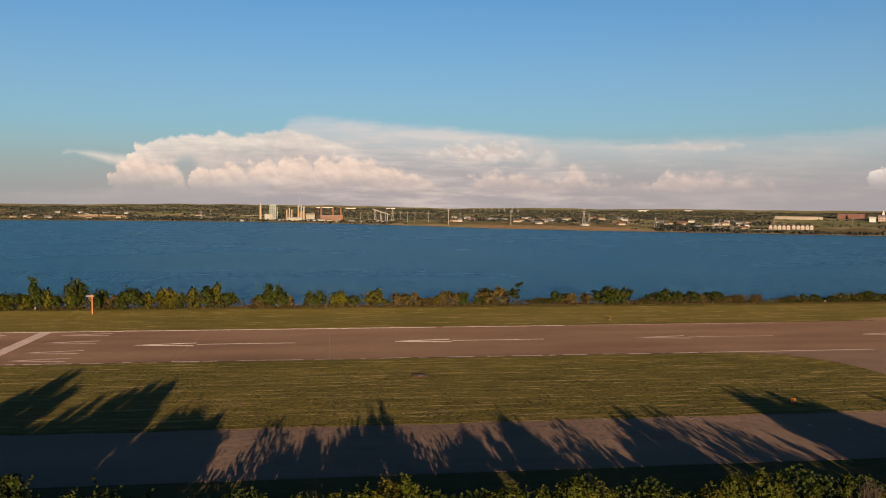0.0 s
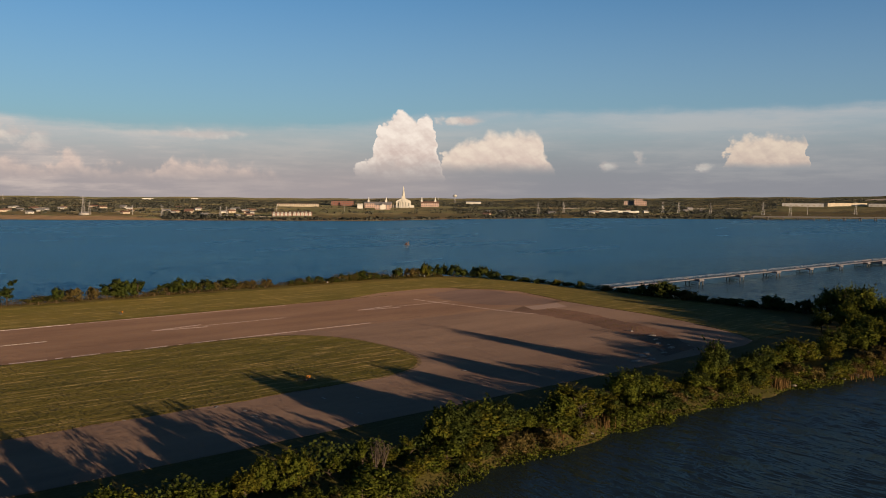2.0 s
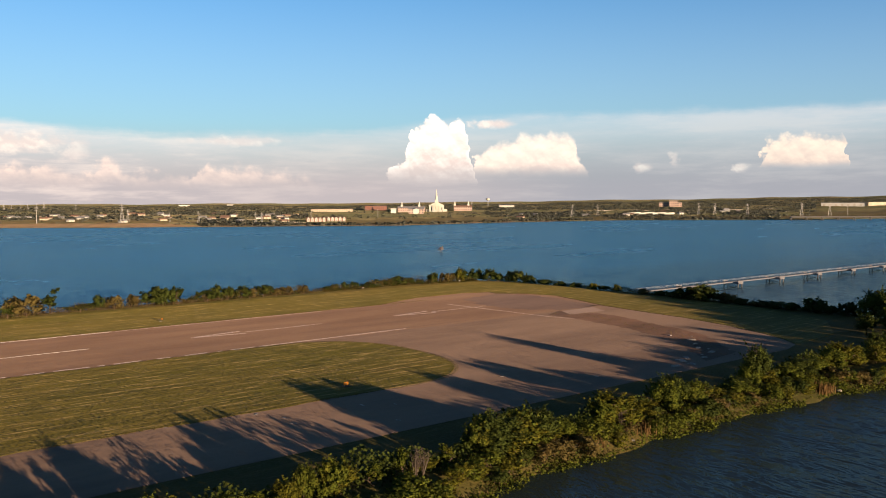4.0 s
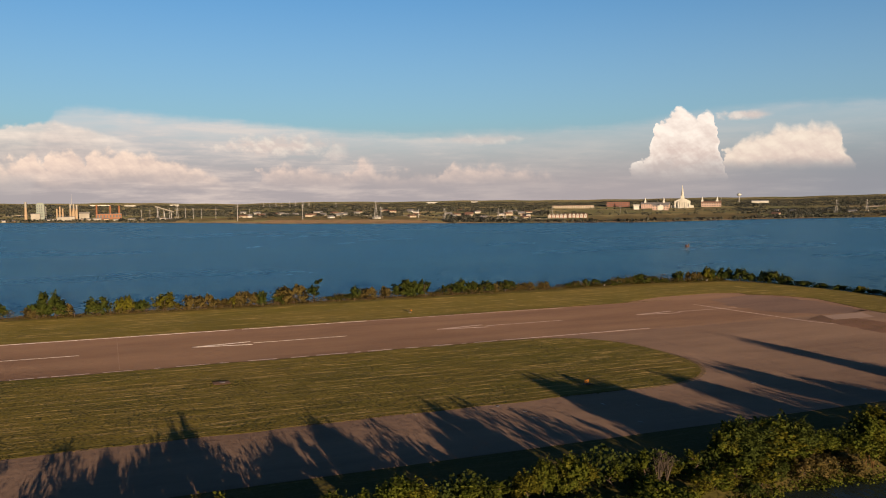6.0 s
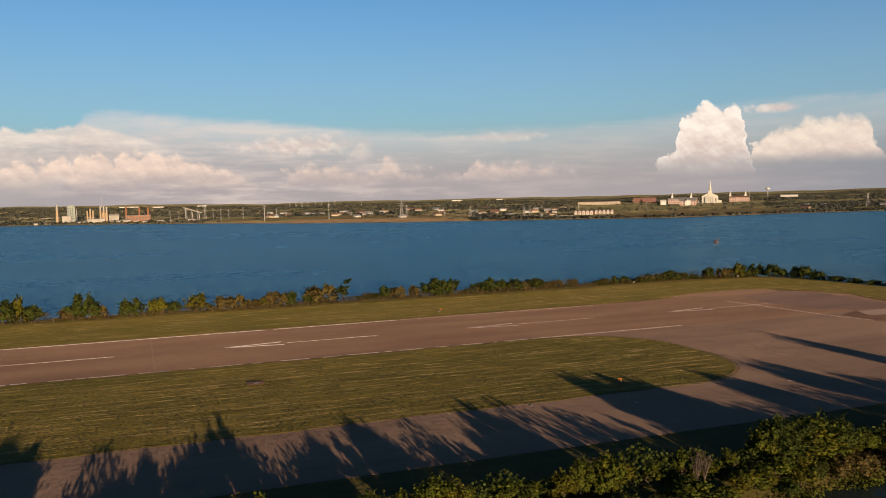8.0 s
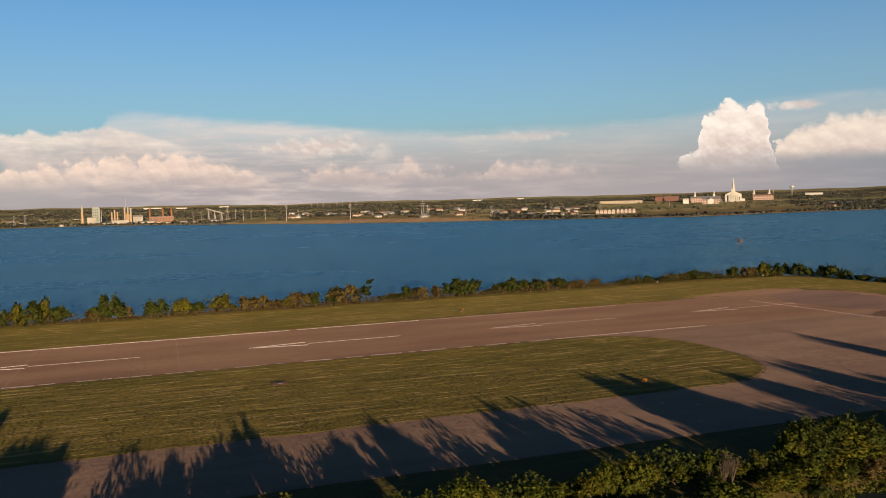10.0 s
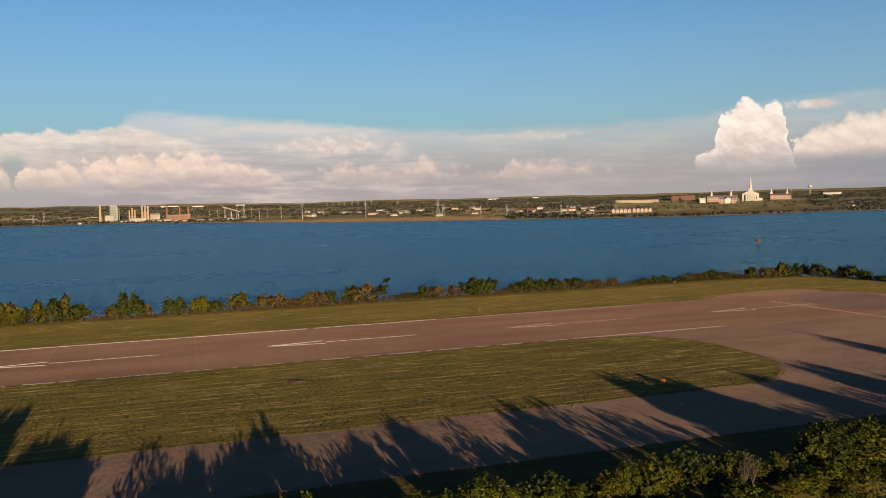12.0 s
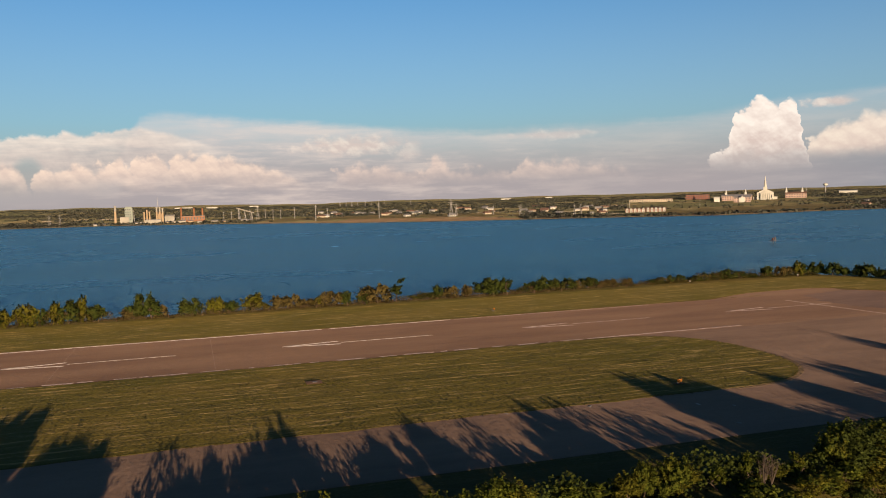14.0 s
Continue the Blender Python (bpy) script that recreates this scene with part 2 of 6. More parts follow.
BANK_B = [(9.1, 0.9), (9.5, 1.8), (10.1, 2.25), (10.7, 2.1), (11.3, 2.35), (11.9, 1.95), (12.6, 2.45), (13.4, 2.05), (14.2, 1.75), (15.1, 1.7), (15.6, 2.4), (16.2, 2.8), (16.8, 2.55), (17.2, 1.8), (17.9, 1.65),
          (19.0, 1.8), (19.8, 1.9), (20.5, 1.6), (21.2, 1.45), (21.8, 2.05), (22.5, 2.3), (23.0, 2.1), (24.1, 2.3), (26.5, 2.1), (27.9, 1.75), (28.9, 1.5), (29.6, 0.9)]
heap(BANK_B, 0.6, 0.75, (0.5, 2.2), 0.6, (0.64, 0.495, 0.445), (1.03, 0.765, 0.61))
HEAP_E = [(40.05, 1.4), (40.2, 2.3), (40.35, 3.0), (40.8, 3.35), (41.8, 3.8), (42.9, 4.05), (43.6, 4.35), (44.6, 4.2), (45.5, 4.4), (46.6, 4.3), (46.95, 3.8), (47.1, 3.1), (47.4, 2.6), (47.7, 1.8)]
heap(HEAP_E, 0.5, 0.38, (0.9, 2.3), 0.85, (0.78, 0.60, 0.51), (1.02, 0.84, 0.68), (1.3, 2.5), az_crisp)
TOWER = [(33.9, 1.2), (34.25, 1.7), (34.8, 2.3), (35.3, 2.75), (35.65, 3.2), (35.8, 4.3), (35.9, 4.9), (36.4, 5.2), (36.9, 5.5), (37.6, 5.6), (38.1, 5.35), (38.35, 5.1), (38.6, 5.4), (39.2, 5.4), (39.55, 5.1), (39.7, 3.9), (39.9, 2.9), (40.15, 2.1), (40.3, 1.2)]
heap(TOWER, 0.22, 0.6, (0.8, 2.9), 0.97, (0.74, 0.59, 0.52), (1.07, 0.93, 0.81), None, az_crisp)
BLOB_A = [(58.5, 1.8), (58.7, 2.7), (59.1, 3.5), (59.9, 3.85), (61.2, 4.0), (62.7, 3.95), (63.5, 3.8), (63.75, 3.2), (63.85, 1.8)]
heap(BLOB_A, 0.45, 0.6, (0.9, 2.4), 0.72, (0.70, 0.53, 0.44), (1.02, 0.81, 0.62), (1.8, 2.35))
BLOB_B = [(80.7, 2.8), (81.0, 3.4), (81.8, 3.85), (82.5, 4.3), (82.9, 4.5), (84.0, 4.65), (84.8, 4.6), (85.05, 4.1), (84.9, 3.5)]
heap(BLOB_B, 0.45, 0.7, (2.2, 3.4), 0.66, (0.56, 0.43, 0.37), (0.93, 0.72, 0.54), (2.7, 3.2))
back = node(wt, "ShaderNodeBackground")
wt.links.new(lit, back.inputs[0])
back.inputs[1].default_value = 0.364
wt.links.new(back.outputs[0], node(wt, "ShaderNodeOutputWorld").inputs[0])

sun = new("sun", bpy.data.lights.new("sun", "SUN"))
sun.data.energy, sun.data.angle, sun.data.color = 5.0, radians(0.5), (1.0, 0.74, 0.5)
sun.matrix_world = look((0, 0, 0), (math.sin(radians(SUN_TURN)), math.cos(radians(SUN_TURN)), -math.tan(radians(SUN_HEIGHT))))

# ---- materials ----
def material(name):
    m = bpy.data.materials.new(name)
    m.use_nodes = True
    t = m.node_tree
    b = t.nodes["Principled BSDF"]
    return m, t, b


def place(t):
    return node(t, "ShaderNodeNewGeometry").outputs["Position"]


def set_in(t, b, **values):
    for key, v in values.items():
        sock = b.inputs[key.replace("_", " ")]
        if isinstance(v, (int, float)):
            sock.default_value = v
        elif isinstance(v, tuple):
            sock.default_value = (*v, 1.0)
        else:
            t.links.new(v, sock)


def tilted(t, b, vec, layers, soft=0.0):
    """Small uneven facets: the surface's normal leans by noise; layers are (scale, strength, stretch)."""
    total = node(t, "ShaderNodeNewGeometry").outputs["Normal"]
    for scale, strength, stretch in layers:
        c = noise_at(t, vec, scale, 3, 0.6, stretch, color=True)
        sub = vector_math(t, "SUBTRACT")
        t.links.new(c, sub.inputs[0])
        sub.inputs[1].default_value = (0.5, 0.5, 0.5)
        mul = vector_math(t, "MULTIPLY")
        t.links.new(sub.outputs[0], mul.inputs[0])
        mul.inputs[1].default_value = (strength, strength, soft)
        add = vector_math(t, "ADD")
        t.links.new(total, add.inputs[0])
        t.links.new(mul.outputs[0], add.inputs[1])
        total = add.outputs[0]
    nm = vector_math(t, "NORMALIZE")
    t.links.new(total, nm.inputs[0])
    t.links.new(nm.outputs[0], b.inputs["Normal"])


def water_material():
    m, t, b = material("lake_water")
    p = place(t)
    tint = noise_at(t, p, 0.004, 3, 0.6, (1, 2.5, 1))
    wind = noise_at(t, p, 0.006, 4, 0.6, (0.6, 2.2, 1), (7, 0, 0))
    # the open lake is clearer and bluer than the shallow bay south of the airfield
    where = node(t, "ShaderNodeSeparateXYZ")
    t.links.new(p, where.inputs[0])
    bay = mixed(t, smooth(t, tint, 0.35, 0.65), (0.017, 0.0195, 0.0155), (0.015, 0.022, 0.019))
    lake = mixed(t, smooth(t, tint, 0.35, 0.65), (0.004, 0.031, 0.051), (0.004, 0.039, 0.066))
    open_lake = smooth(t, calc(t, "ADD", where.outputs[1], calc(t, "MULTIPLY", tint, 200)), 220, 480)
    body = mixed(t, open_lake, bay, lake)
    set_in(t, b, Base_Color=body, Roughness=1.0, Specular_IOR_Level=0.0)
    # wind ripples: long crests that run north and south, of several lengths, with slightly calmer patches between
    total = node(t, "ShaderNodeNewGeometry").outputs["Normal"]
    calm = smooth(t, noise_at(t, p, 0.012, 3, 0.6, (1, 0.6, 1), (3, 1, 0)), 0.3, 0.65, 0.85, 1.08)
    bend = noise_at(t, p, 0.05, 2, 0.5, color=True)
    warp = vector_math(t, "MULTIPLY_ADD")
    t.links.new(bend, warp.inputs[0])
    warp.inputs[1].default_value = (5.0, 3.0, 0.0)
    t.links.new(p, warp.inputs[2])
    for scale, stretch, side, ahead, shift in ((0.30, (1, 0.2, 1), 0.14, 0.04, 0), (0.8, (1, 0.16, 1), 0.5, 0.14, 5), (1.9, (1, 0.2, 1), 0.8, 0.45, 9), (4.2, (1, 0.4, 1), 0.4, 0.8, 2)):
        c = noise_at(t, warp.outputs[0], scale, 1, 0.4, stretch, (shift, shift, 0), color=True)
        sub = vector_math(t, "SUBTRACT")
        t.links.new(c, sub.inputs[0])
        sub.inputs[1].default_value = (0.5, 0.5, 0.5)
        size = vector_math(t, "SCALE")
        t.links.new(sub.outputs[0], size.inputs[0])
        t.links.new(calm, size.inputs["Scale"])
        mad = vector_math(t, "MULTIPLY_ADD")
        t.links.new(size.outputs[0], mad.inputs[0])
        mad.inputs[1].default_value = (side, ahead, 0.0)
        t.links.new(total, mad.inputs[2])
        total = mad.outputs[0]
    # shorter, crossing chop on the open lake
    c = noise_at(t, p, 1.0, 2, 0.6, (0.75, 1, 1), (1, 6, 0), color=True)
    sub = vector_math(t, "SUBTRACT")
    t.links.new(c, sub.inputs[0])
    sub.inputs[1].default_value = (0.5, 0.5, 0.5)
    size = vector_math(t, "SCALE")
    t.links.new(sub.outputs[0], size.inputs[0])
    t.links.new(open_lake, size.inputs["Scale"])
    mad = vector_math(t, "MULTIPLY_ADD")
    t.links.new(size.outputs[0], mad.inputs[0])
    mad.inputs[1].default_value = (0.3, 0.8, 0.0)
    t.links.new(total, mad.inputs[2])
    total = mad.outputs[0]
    nm = vector_math(t, "NORMALIZE")
    t.links.new(total, nm.inputs[0])
    # the lake's own blue-green under a glossy skin
    gloss = node(t, "ShaderNodeBsdfGlossy")
    t.links.new(mixed(t, open_lake, (0.67, 0.92, 0.99), (0.62, 0.93, 1.0)), gloss.inputs["Color"])
    t.links.new(calc(t, "ADD", smooth(t, wind, 0.35, 0.65, 0.2, 0.13), calc(t, "MULTIPLY", open_lake, 0.08)), gloss.inputs["Roughness"])
    skin = node(t, "ShaderNodeFresnel")
    skin.inputs["IOR"].default_value = 1.33
    blend = node(t, "ShaderNodeMixShader")
    for n in (gloss, skin):
        t.links.new(nm.outputs[0], n.inputs["Normal"])
    t.links.new(calc(t, "MULTIPLY", skin.outputs[0], smooth(t, open_lake, 0.0, 1.0, 0.40, 0.47)), blend.inputs[0])
    t.links.new(b.outputs[0], blend.inputs[1])
    t.links.new(gloss.outputs[0], blend.inputs[2])
    t.links.new(blend.outputs[0], t.nodes["Material Output"].inputs["Surface"])
    return m


def asphalt_material(name, light, dark, seed=0.0):
    m, t, b = material(name)
    p = place(t)
    patch = noise_at(t, p, 0.035, 5, 0.62, (0.35, 1.4, 1), (seed, 3, 0))
    mid = noise_at(t, p, 0.5, 4, 0.6, (0.25, 1.5, 1), (seed, 0, 0))
    grain = noise_at(t, p, 6.0, 3, 0.7)
    c = mixed(t, smooth(t, patch, 0.3, 0.7), dark, light)
    c = mixed(t, smooth(t, mid, 0.35, 0.75, 0, 0.25), c, light)
    c = mixed(t, smooth(t, grain, 0.3, 0.7, 0.0, 0.22), c, dark)
    # old cracks and sealed joints
    v = node(t, "ShaderNodeTexVoronoi")
    v.feature = "DISTANCE_TO_EDGE"
    t.links.new(p, v.inputs["Vector"])
    v.inputs["Scale"].default_value = 0.11
    crack = smooth(t, v.outputs["Distance"], 0.0, 0.010, 0.12, 0.0)
    c = mixed(t, crack, c, (0.03, 0.025, 0.022))
    set_in(t, b, Base_Color=c, Roughness=0.95, Specular_IOR_Level=0.1, Diffuse_Roughness=1.0)
    tilted(t, b, p, [(9.0, 0.6, (1, 1, 1)), (1.2, 0.2, (1, 1, 1))])
    return m


def grass_material(name, green, straw, bare, lean=1.0):
    m, t, b = material(name)
    p = place(t)
    wide = noise_at(t, p, 0.03, 5, 0.62, (0.6, 1.6, 1))
    rows = noise_at(t, p, 0.5, 4, 0.75, (0.09, 1.5, 1))
    tuft = noise_at(t, p, 1.8, 4, 0.7)
    c = mixed(t, smooth(t, wide, 0.32, 0.66, 0.2, 0.8), green, straw)
    dash = noise_at(t, p, 1.1, 4, 0.7, (0.22, 1.9, 1), (5, 9, 0))
    c = mixed(t, calc(t, "MULTIPLY", smooth(t, rows, 0.5, 0.62), smooth(t, dash, 0.46, 0.62, 0.05, 0.5)), c, bare)
    c = mixed(t, smooth(t, rows, 0.46, 0.30, 0, 0.18), c, green)
    # straw left in swaths by the mower
    sep = node(t, "ShaderNodeSeparateXYZ")
    t.links.new(p, sep.inputs[0])
    swath = calc(t, "SINE", calc(t, "ADD", calc(t, "MULTIPLY", sep.outputs[1], 2.15), calc(t, "MULTIPLY", noise_at(t, p, 0.08, 3, 0.6, (0.5, 1, 1), (1, 1, 0)), 7.0)))
    bits = noise_at(t, p, 0.9, 4, 0.75, (0.2, 1.6, 1), (15, 2, 0))
    where = smooth(t, noise_at(t, p, 0.035, 3, 0.6, (1, 1.5, 1), (8, 3, 0)), 0.38, 0.62, 0.05, 0.5)
    c = mixed(t, calc(t, "MULTIPLY", calc(t, "MULTIPLY", smooth(t, swath, 0.6, 0.97), smooth(t, bits, 0.47, 0.66)), where), c, (bare[0] * 1.15, bare[1] * 1.12, bare[2]))
    c = mixed(t, smooth(t, tuft, 0.42, 0.68, 0, 0.16), c, (green[0] * 0.45, green[1] * 0.5, green[2] * 0.5))
    set_in(t, b, Base_Color=c, Roughness=0.95, Specular_IOR_Level=0.05, Diffuse_Roughness=1.0)
    tilted(t, b, p, [(3.5, lean * 0.8, (0.6, 1, 1)), (0.5, 0.16, (0.3, 1, 1))])
    return m


def soil_material(name, a, b2, scale=0.4):
    m, t, b = material(name)
    p = place(t)
    c = mixed(t, smooth(t, noise_at(t, p, scale, 6, 0.65), 0.35, 0.65), a, b2)
    set_in(t, b, Base_Color=c, Roughness=0.95, Specular_IOR_Level=0.05, Diffuse_Roughness=1.0)
    tilted(t, b, p, [(3.0, 1.6, (1, 1, 1))])
    return m


def foliage_material(name, a, c2, dry):
    m, t, b = material(name)
    g = node(t, "ShaderNodeNewGeometry")
    o = node(t, "ShaderNodeObjectInfo")
    c = mixed(t, g.outputs["Random Per Island"], a, c2)
    clump = noise_at(t, g.outputs["Position"], 0.55, 3, 0.6)
    c = mixed(t, smooth(t, calc(t, "ADD", clump, calc(t, "MULTIPLY", o.outputs["Random"], 0.2)), 0.62, 0.86, 0, 0.4), c, dry)
    set_in(t, b, Base_Color=c, Roughness=0.8, Specular_IOR_Level=0.08)
    # thin leaves let part of the light through
    thin = node(t, "ShaderNodeBsdfTranslucent")
    t.links.new(c, thin.inputs["Color"])
    both = node(t, "ShaderNodeMixShader")
    both.inputs[0].default_value = 0.27
    t.links.new(b.outputs[0], both.inputs[1])
    t.links.new(thin.outputs[0], both.inputs[2])
    t.links.new(both.outputs[0], t.nodes["Material Output"].inputs["Surface"])
    return m


def wood_material(name, a, c2, scale=3.0):
    m, t, b = material(name)
    co = node(t, "ShaderNodeTexCoord").outputs["Object"]
    c = mixed(t, smooth(t, noise_at(t, co, scale, 5, 0.65, (1, 1, 0.25)), 0.3, 0.7), a, c2)
    set_in(t, b, Base_Color=c, Roughness=0.9, Specular_IOR_Level=0.1)
    return m


def paint_material(name, a, c2):
    """Worn road paint: flakes over coarse asphalt."""
    m, t, b = material(name)
    p = place(t)
    n = noise_at(t, p, 2.2, 5, 0.7)
    set_in(t, b, Base_Color=mixed(t, smooth(t, n, 0.3, 0.7), a, c2), Roughness=0.95, Specular_IOR_Level=0.1, Diffuse_Roughness=1.0)
    tilted(t, b, p, [(9.0, 1.5, (1, 1, 1))])
    return m


def plain_material(name, a, c2, scale=0.8, rough=0.7, metal=0.0, stretch=(1, 1, 1)):
    m, t, b = material(name)
    p = place(t)
    n = noise_at(t, p, scale, 5, 0.65, stretch)
    set_in(t, b, Base_Color=mixed(t, smooth(t, n, 0.3, 0.7), a, c2), Roughness=rough, Metallic=metal, Specular_IOR_Level=0.15)
    return m


def land_material():
    m, t, b = material("far_country")
    p = place(t)
    wide = noise_at(t, p, 0.0045, 5, 0.6)
    fields = noise_at(t, p, 0.012, 4, 0.6, shift=(40, 0, 0))
    fine = noise_at(t, p, 0.08, 5, 0.7)
    c = mixed(t, smooth(t, wide, 0.42, 0.6), (0.06, 0.058, 0.031), (0.10, 0.080, 0.044))
    c = mixed(t, smooth(t, fields, 0.5, 0.62, 0, 0.6), c, (0.056, 0.0528, 0.0264))
    c = mixed(t, smooth(t, fine, 0.45, 0.7, 0, 0.7), c, (0.048, 0.048, 0.027))
    set_in(t, b, Base_Color=c, Roughness=1.0, Specular_IOR_Level=0.0, Diffuse_Roughness=1.0)
    tilted(t, b, p, [(0.4, 1.6, (1, 1, 1))])
    return m


WATER = water_material()
RUNWAY_TOP = asphalt_material("runway_asphalt", (0.1065, 0.06517, 0.04109), (0.06445, 0.0369, 0.02293))
APRON_TOP = asphalt_material("apron_asphalt", (0.1154, 0.07517, 0.05189), (0.06983, 0.04449, 0.03091), 40.0)
BROKEN = asphalt_material("broken_asphalt", (0.086, 0.047, 0.029), (0.042, 0.025, 0.016), 30.0)
GRASS = grass_material("mown_grass", (0.037, 0.033, 0.0054), (0.060, 0.0445, 0.01), (0.2542, 0.1733, 0.08))
ROUGH_GRASS = grass_material("rough_grass", (0.0228, 0.0228, 0.005928), (0.04883, 0.03515, 0.00969), (0.07049, 0.04883, 0.019))
ISLET_GREEN = soil_material("marsh_weed", (0.010, 0.015, 0.006), (0.019, 0.023, 0.009), 0.2)
PAINT = paint_material("worn_white_paint", (0.46, 0.41, 0.36), (0.26, 0.21, 0.18))
FADED = paint_material("faded_white_paint", (0.2938, 0.2333, 0.2074), (0.1382, 0.09504, 0.08208))
LAND = land_material()
LEAF_GREEN = foliage_material("leaf_green", (0.03825, 0.04757, 0.004806), (0.05937, 0.06495, 0.005899), (0.08136, 0.05937, 0.006458))
LEAF_DARK = foliage_material("leaf_dark", (0.0212, 0.0289, 0.0046), (0.0347, 0.0425, 0.0064), (0.0533, 0.0425, 0.00749))
LEAF_YELLOW = foliage_material("leaf_yellow_green", (0.05094, 0.05094, 0.004248), (0.07419, 0.06644, 0.005724), (0.0778, 0.05289, 0.005724))
LEAF_RUST = foliage_material("leaf_rust", (0.05589, 0.04036, 0.01161), (0.07762, 0.0575, 0.01633), (0.07141, 0.04036, 0.01391))
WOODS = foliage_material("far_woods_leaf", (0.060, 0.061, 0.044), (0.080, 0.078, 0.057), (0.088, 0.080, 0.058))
REED = foliage_material("dry_reed", (0.0717, 0.0403, 0.0134), (0.0986, 0.0582, 0.0202), (0.0538, 0.0291, 0.00896))
BARK = wood_material("bark", (0.036, 0.0252, 0.0162), (0.072, 0.0504, 0.0324))
DEAD_WOOD = wood_material("dead_wood", (0.0308, 0.022, 0.0167), (0.0572, 0.044, 0.033))
POST_WOOD = wood_material("weathered_post", (0.0576, 0.0352, 0.0224), (0.096, 0.0576, 0.0352))
ORANGE_POST = wood_material("orange_painted_wood", (0.2352, 0.084, 0.028), (0.308, 0.1232, 0.0448))
CONCRETE = plain_material("pale_concrete", (0.163, 0.144, 0.125), (0.109, 0.0925, 0.0816), 1.0, 0.9)
BRIDGE = plain_material("grey_bridge_concrete", (0.065, 0.0598, 0.0572), (0.04875, 0.0455, 0.04225), 0.3, 0.9)
DECK = plain_material("weathered_deck", (0.08905, 0.08473, 0.08955), (0.06318, 0.0592, 0.06135), 0.7, 0.9)
PILE = plain_material("wet_pile", (0.048, 0.0384, 0.0288), (0.0816, 0.0624, 0.048), 1.5, 0.8)
WHITE = plain_material("white_paint", (0.316, 0.302, 0.259), (0.259, 0.244, 0.202), 0.05, 0.6)
CREAM = plain_material("cream_cladding", (0.26, 0.218, 0.158), (0.213, 0.176, 0.121), 0.06, 0.7)
TAN = plain_material("tan_concrete", (0.238, 0.171, 0.107), (0.186, 0.133, 0.0788), 0.1, 0.8)
PALE_GREEN = plain_material("pale_green_steel", (0.137, 0.152, 0.125), (0.0987, 0.114, 0.0948), 0.1, 0.6)
ORANGE_STEEL = plain_material("orange_steel", (0.152, 0.066, 0.0297), (0.119, 0.0495, 0.0231), 0.1, 0.7)
BRICK = plain_material("red_brick", (0.119, 0.0516, 0.0357), (0.0952, 0.0397, 0.0278), 0.1, 0.9)
ROOF_RED = plain_material("brown_shingle", (0.123, 0.0672, 0.0448), (0.084, 0.0504, 0.0364), 0.3, 0.95)
ROOF_GREY = plain_material("grey_roof", (0.14, 0.1288, 0.1232), (0.0952, 0.0896, 0.0868), 0.2, 0.9)
PINK_STONE = plain_material("pinkish_stone", (0.257, 0.178, 0.145), (0.211, 0.145, 0.112), 0.1, 0.85)
STEEL = plain_material("galvanised_steel", (0.272, 0.256, 0.24), (0.192, 0.184, 0.176), 0.6, 0.6, 0.3)
DARK_GLASS = plain_material("window_glass", (0.03, 0.035, 0.04), (0.05, 0.055, 0.06), 0.2, 0.55)
YELLOW = plain_material("yellow_sign_face", (0.1808, 0.06626, 0.00538), (0.1467, 0.0506, 0.00403), 1.5, 0.6)
BLACK = plain_material("black_metal", (0.016, 0.016, 0.016), (0.032, 0.0288, 0.024), 2.0, 0.6)
RUST_RED = plain_material("rust_red_paint", (0.0704, 0.0256, 0.016), (0.0448, 0.0176, 0.0128), 1.5, 0.8)
BARE_EARTH = soil_material("bare_earth", (0.18, 0.114, 0.066), (0.24, 0.168, 0.108), 0.05)
CHALK = soil_material("pale_bare_earth", (0.288, 0.24, 0.186), (0.228, 0.18, 0.132), 0.05)
BEACH = soil_material("shore_gravel", (0.096, 0.064, 0.0352), (0.064, 0.04352, 0.0256), 0.05)
DRY_FIELD = soil_material("dry_field", (0.0576, 0.04224, 0.01824), (0.0384, 0.03168, 0.01296), 0.02)
SHED_PALE = plain_material("dull_white_cladding", (0.217, 0.196, 0.162), (0.148, 0.135, 0.108), 0.05, 0.7)
OLD_ASPHALT = asphalt_material("old_red_asphalt", (0.083, 0.053, 0.040), (0.046, 0.030, 0.024), 90.0)
PALE_ASPHALT = asphalt_material("pale_asphalt", (0.15, 0.108, 0.086), (0.105, 0.072, 0.058), 20.0)
SUBURB_LEAF = foliage_material("garden_tree_leaf", (0.032, 0.040, 0.0175), (0.041, 0.050, 0.0215), (0.046, 0.047, 0.023))
# greyer than CREAM: the shade on unlit warehouse sides is put into this colour
SHED_SHADE_GREY = plain_material("shaded_grey_white_cladding", (0.26, 0.25, 0.235), (0.2, 0.195, 0.18), 0.05, 0.7)

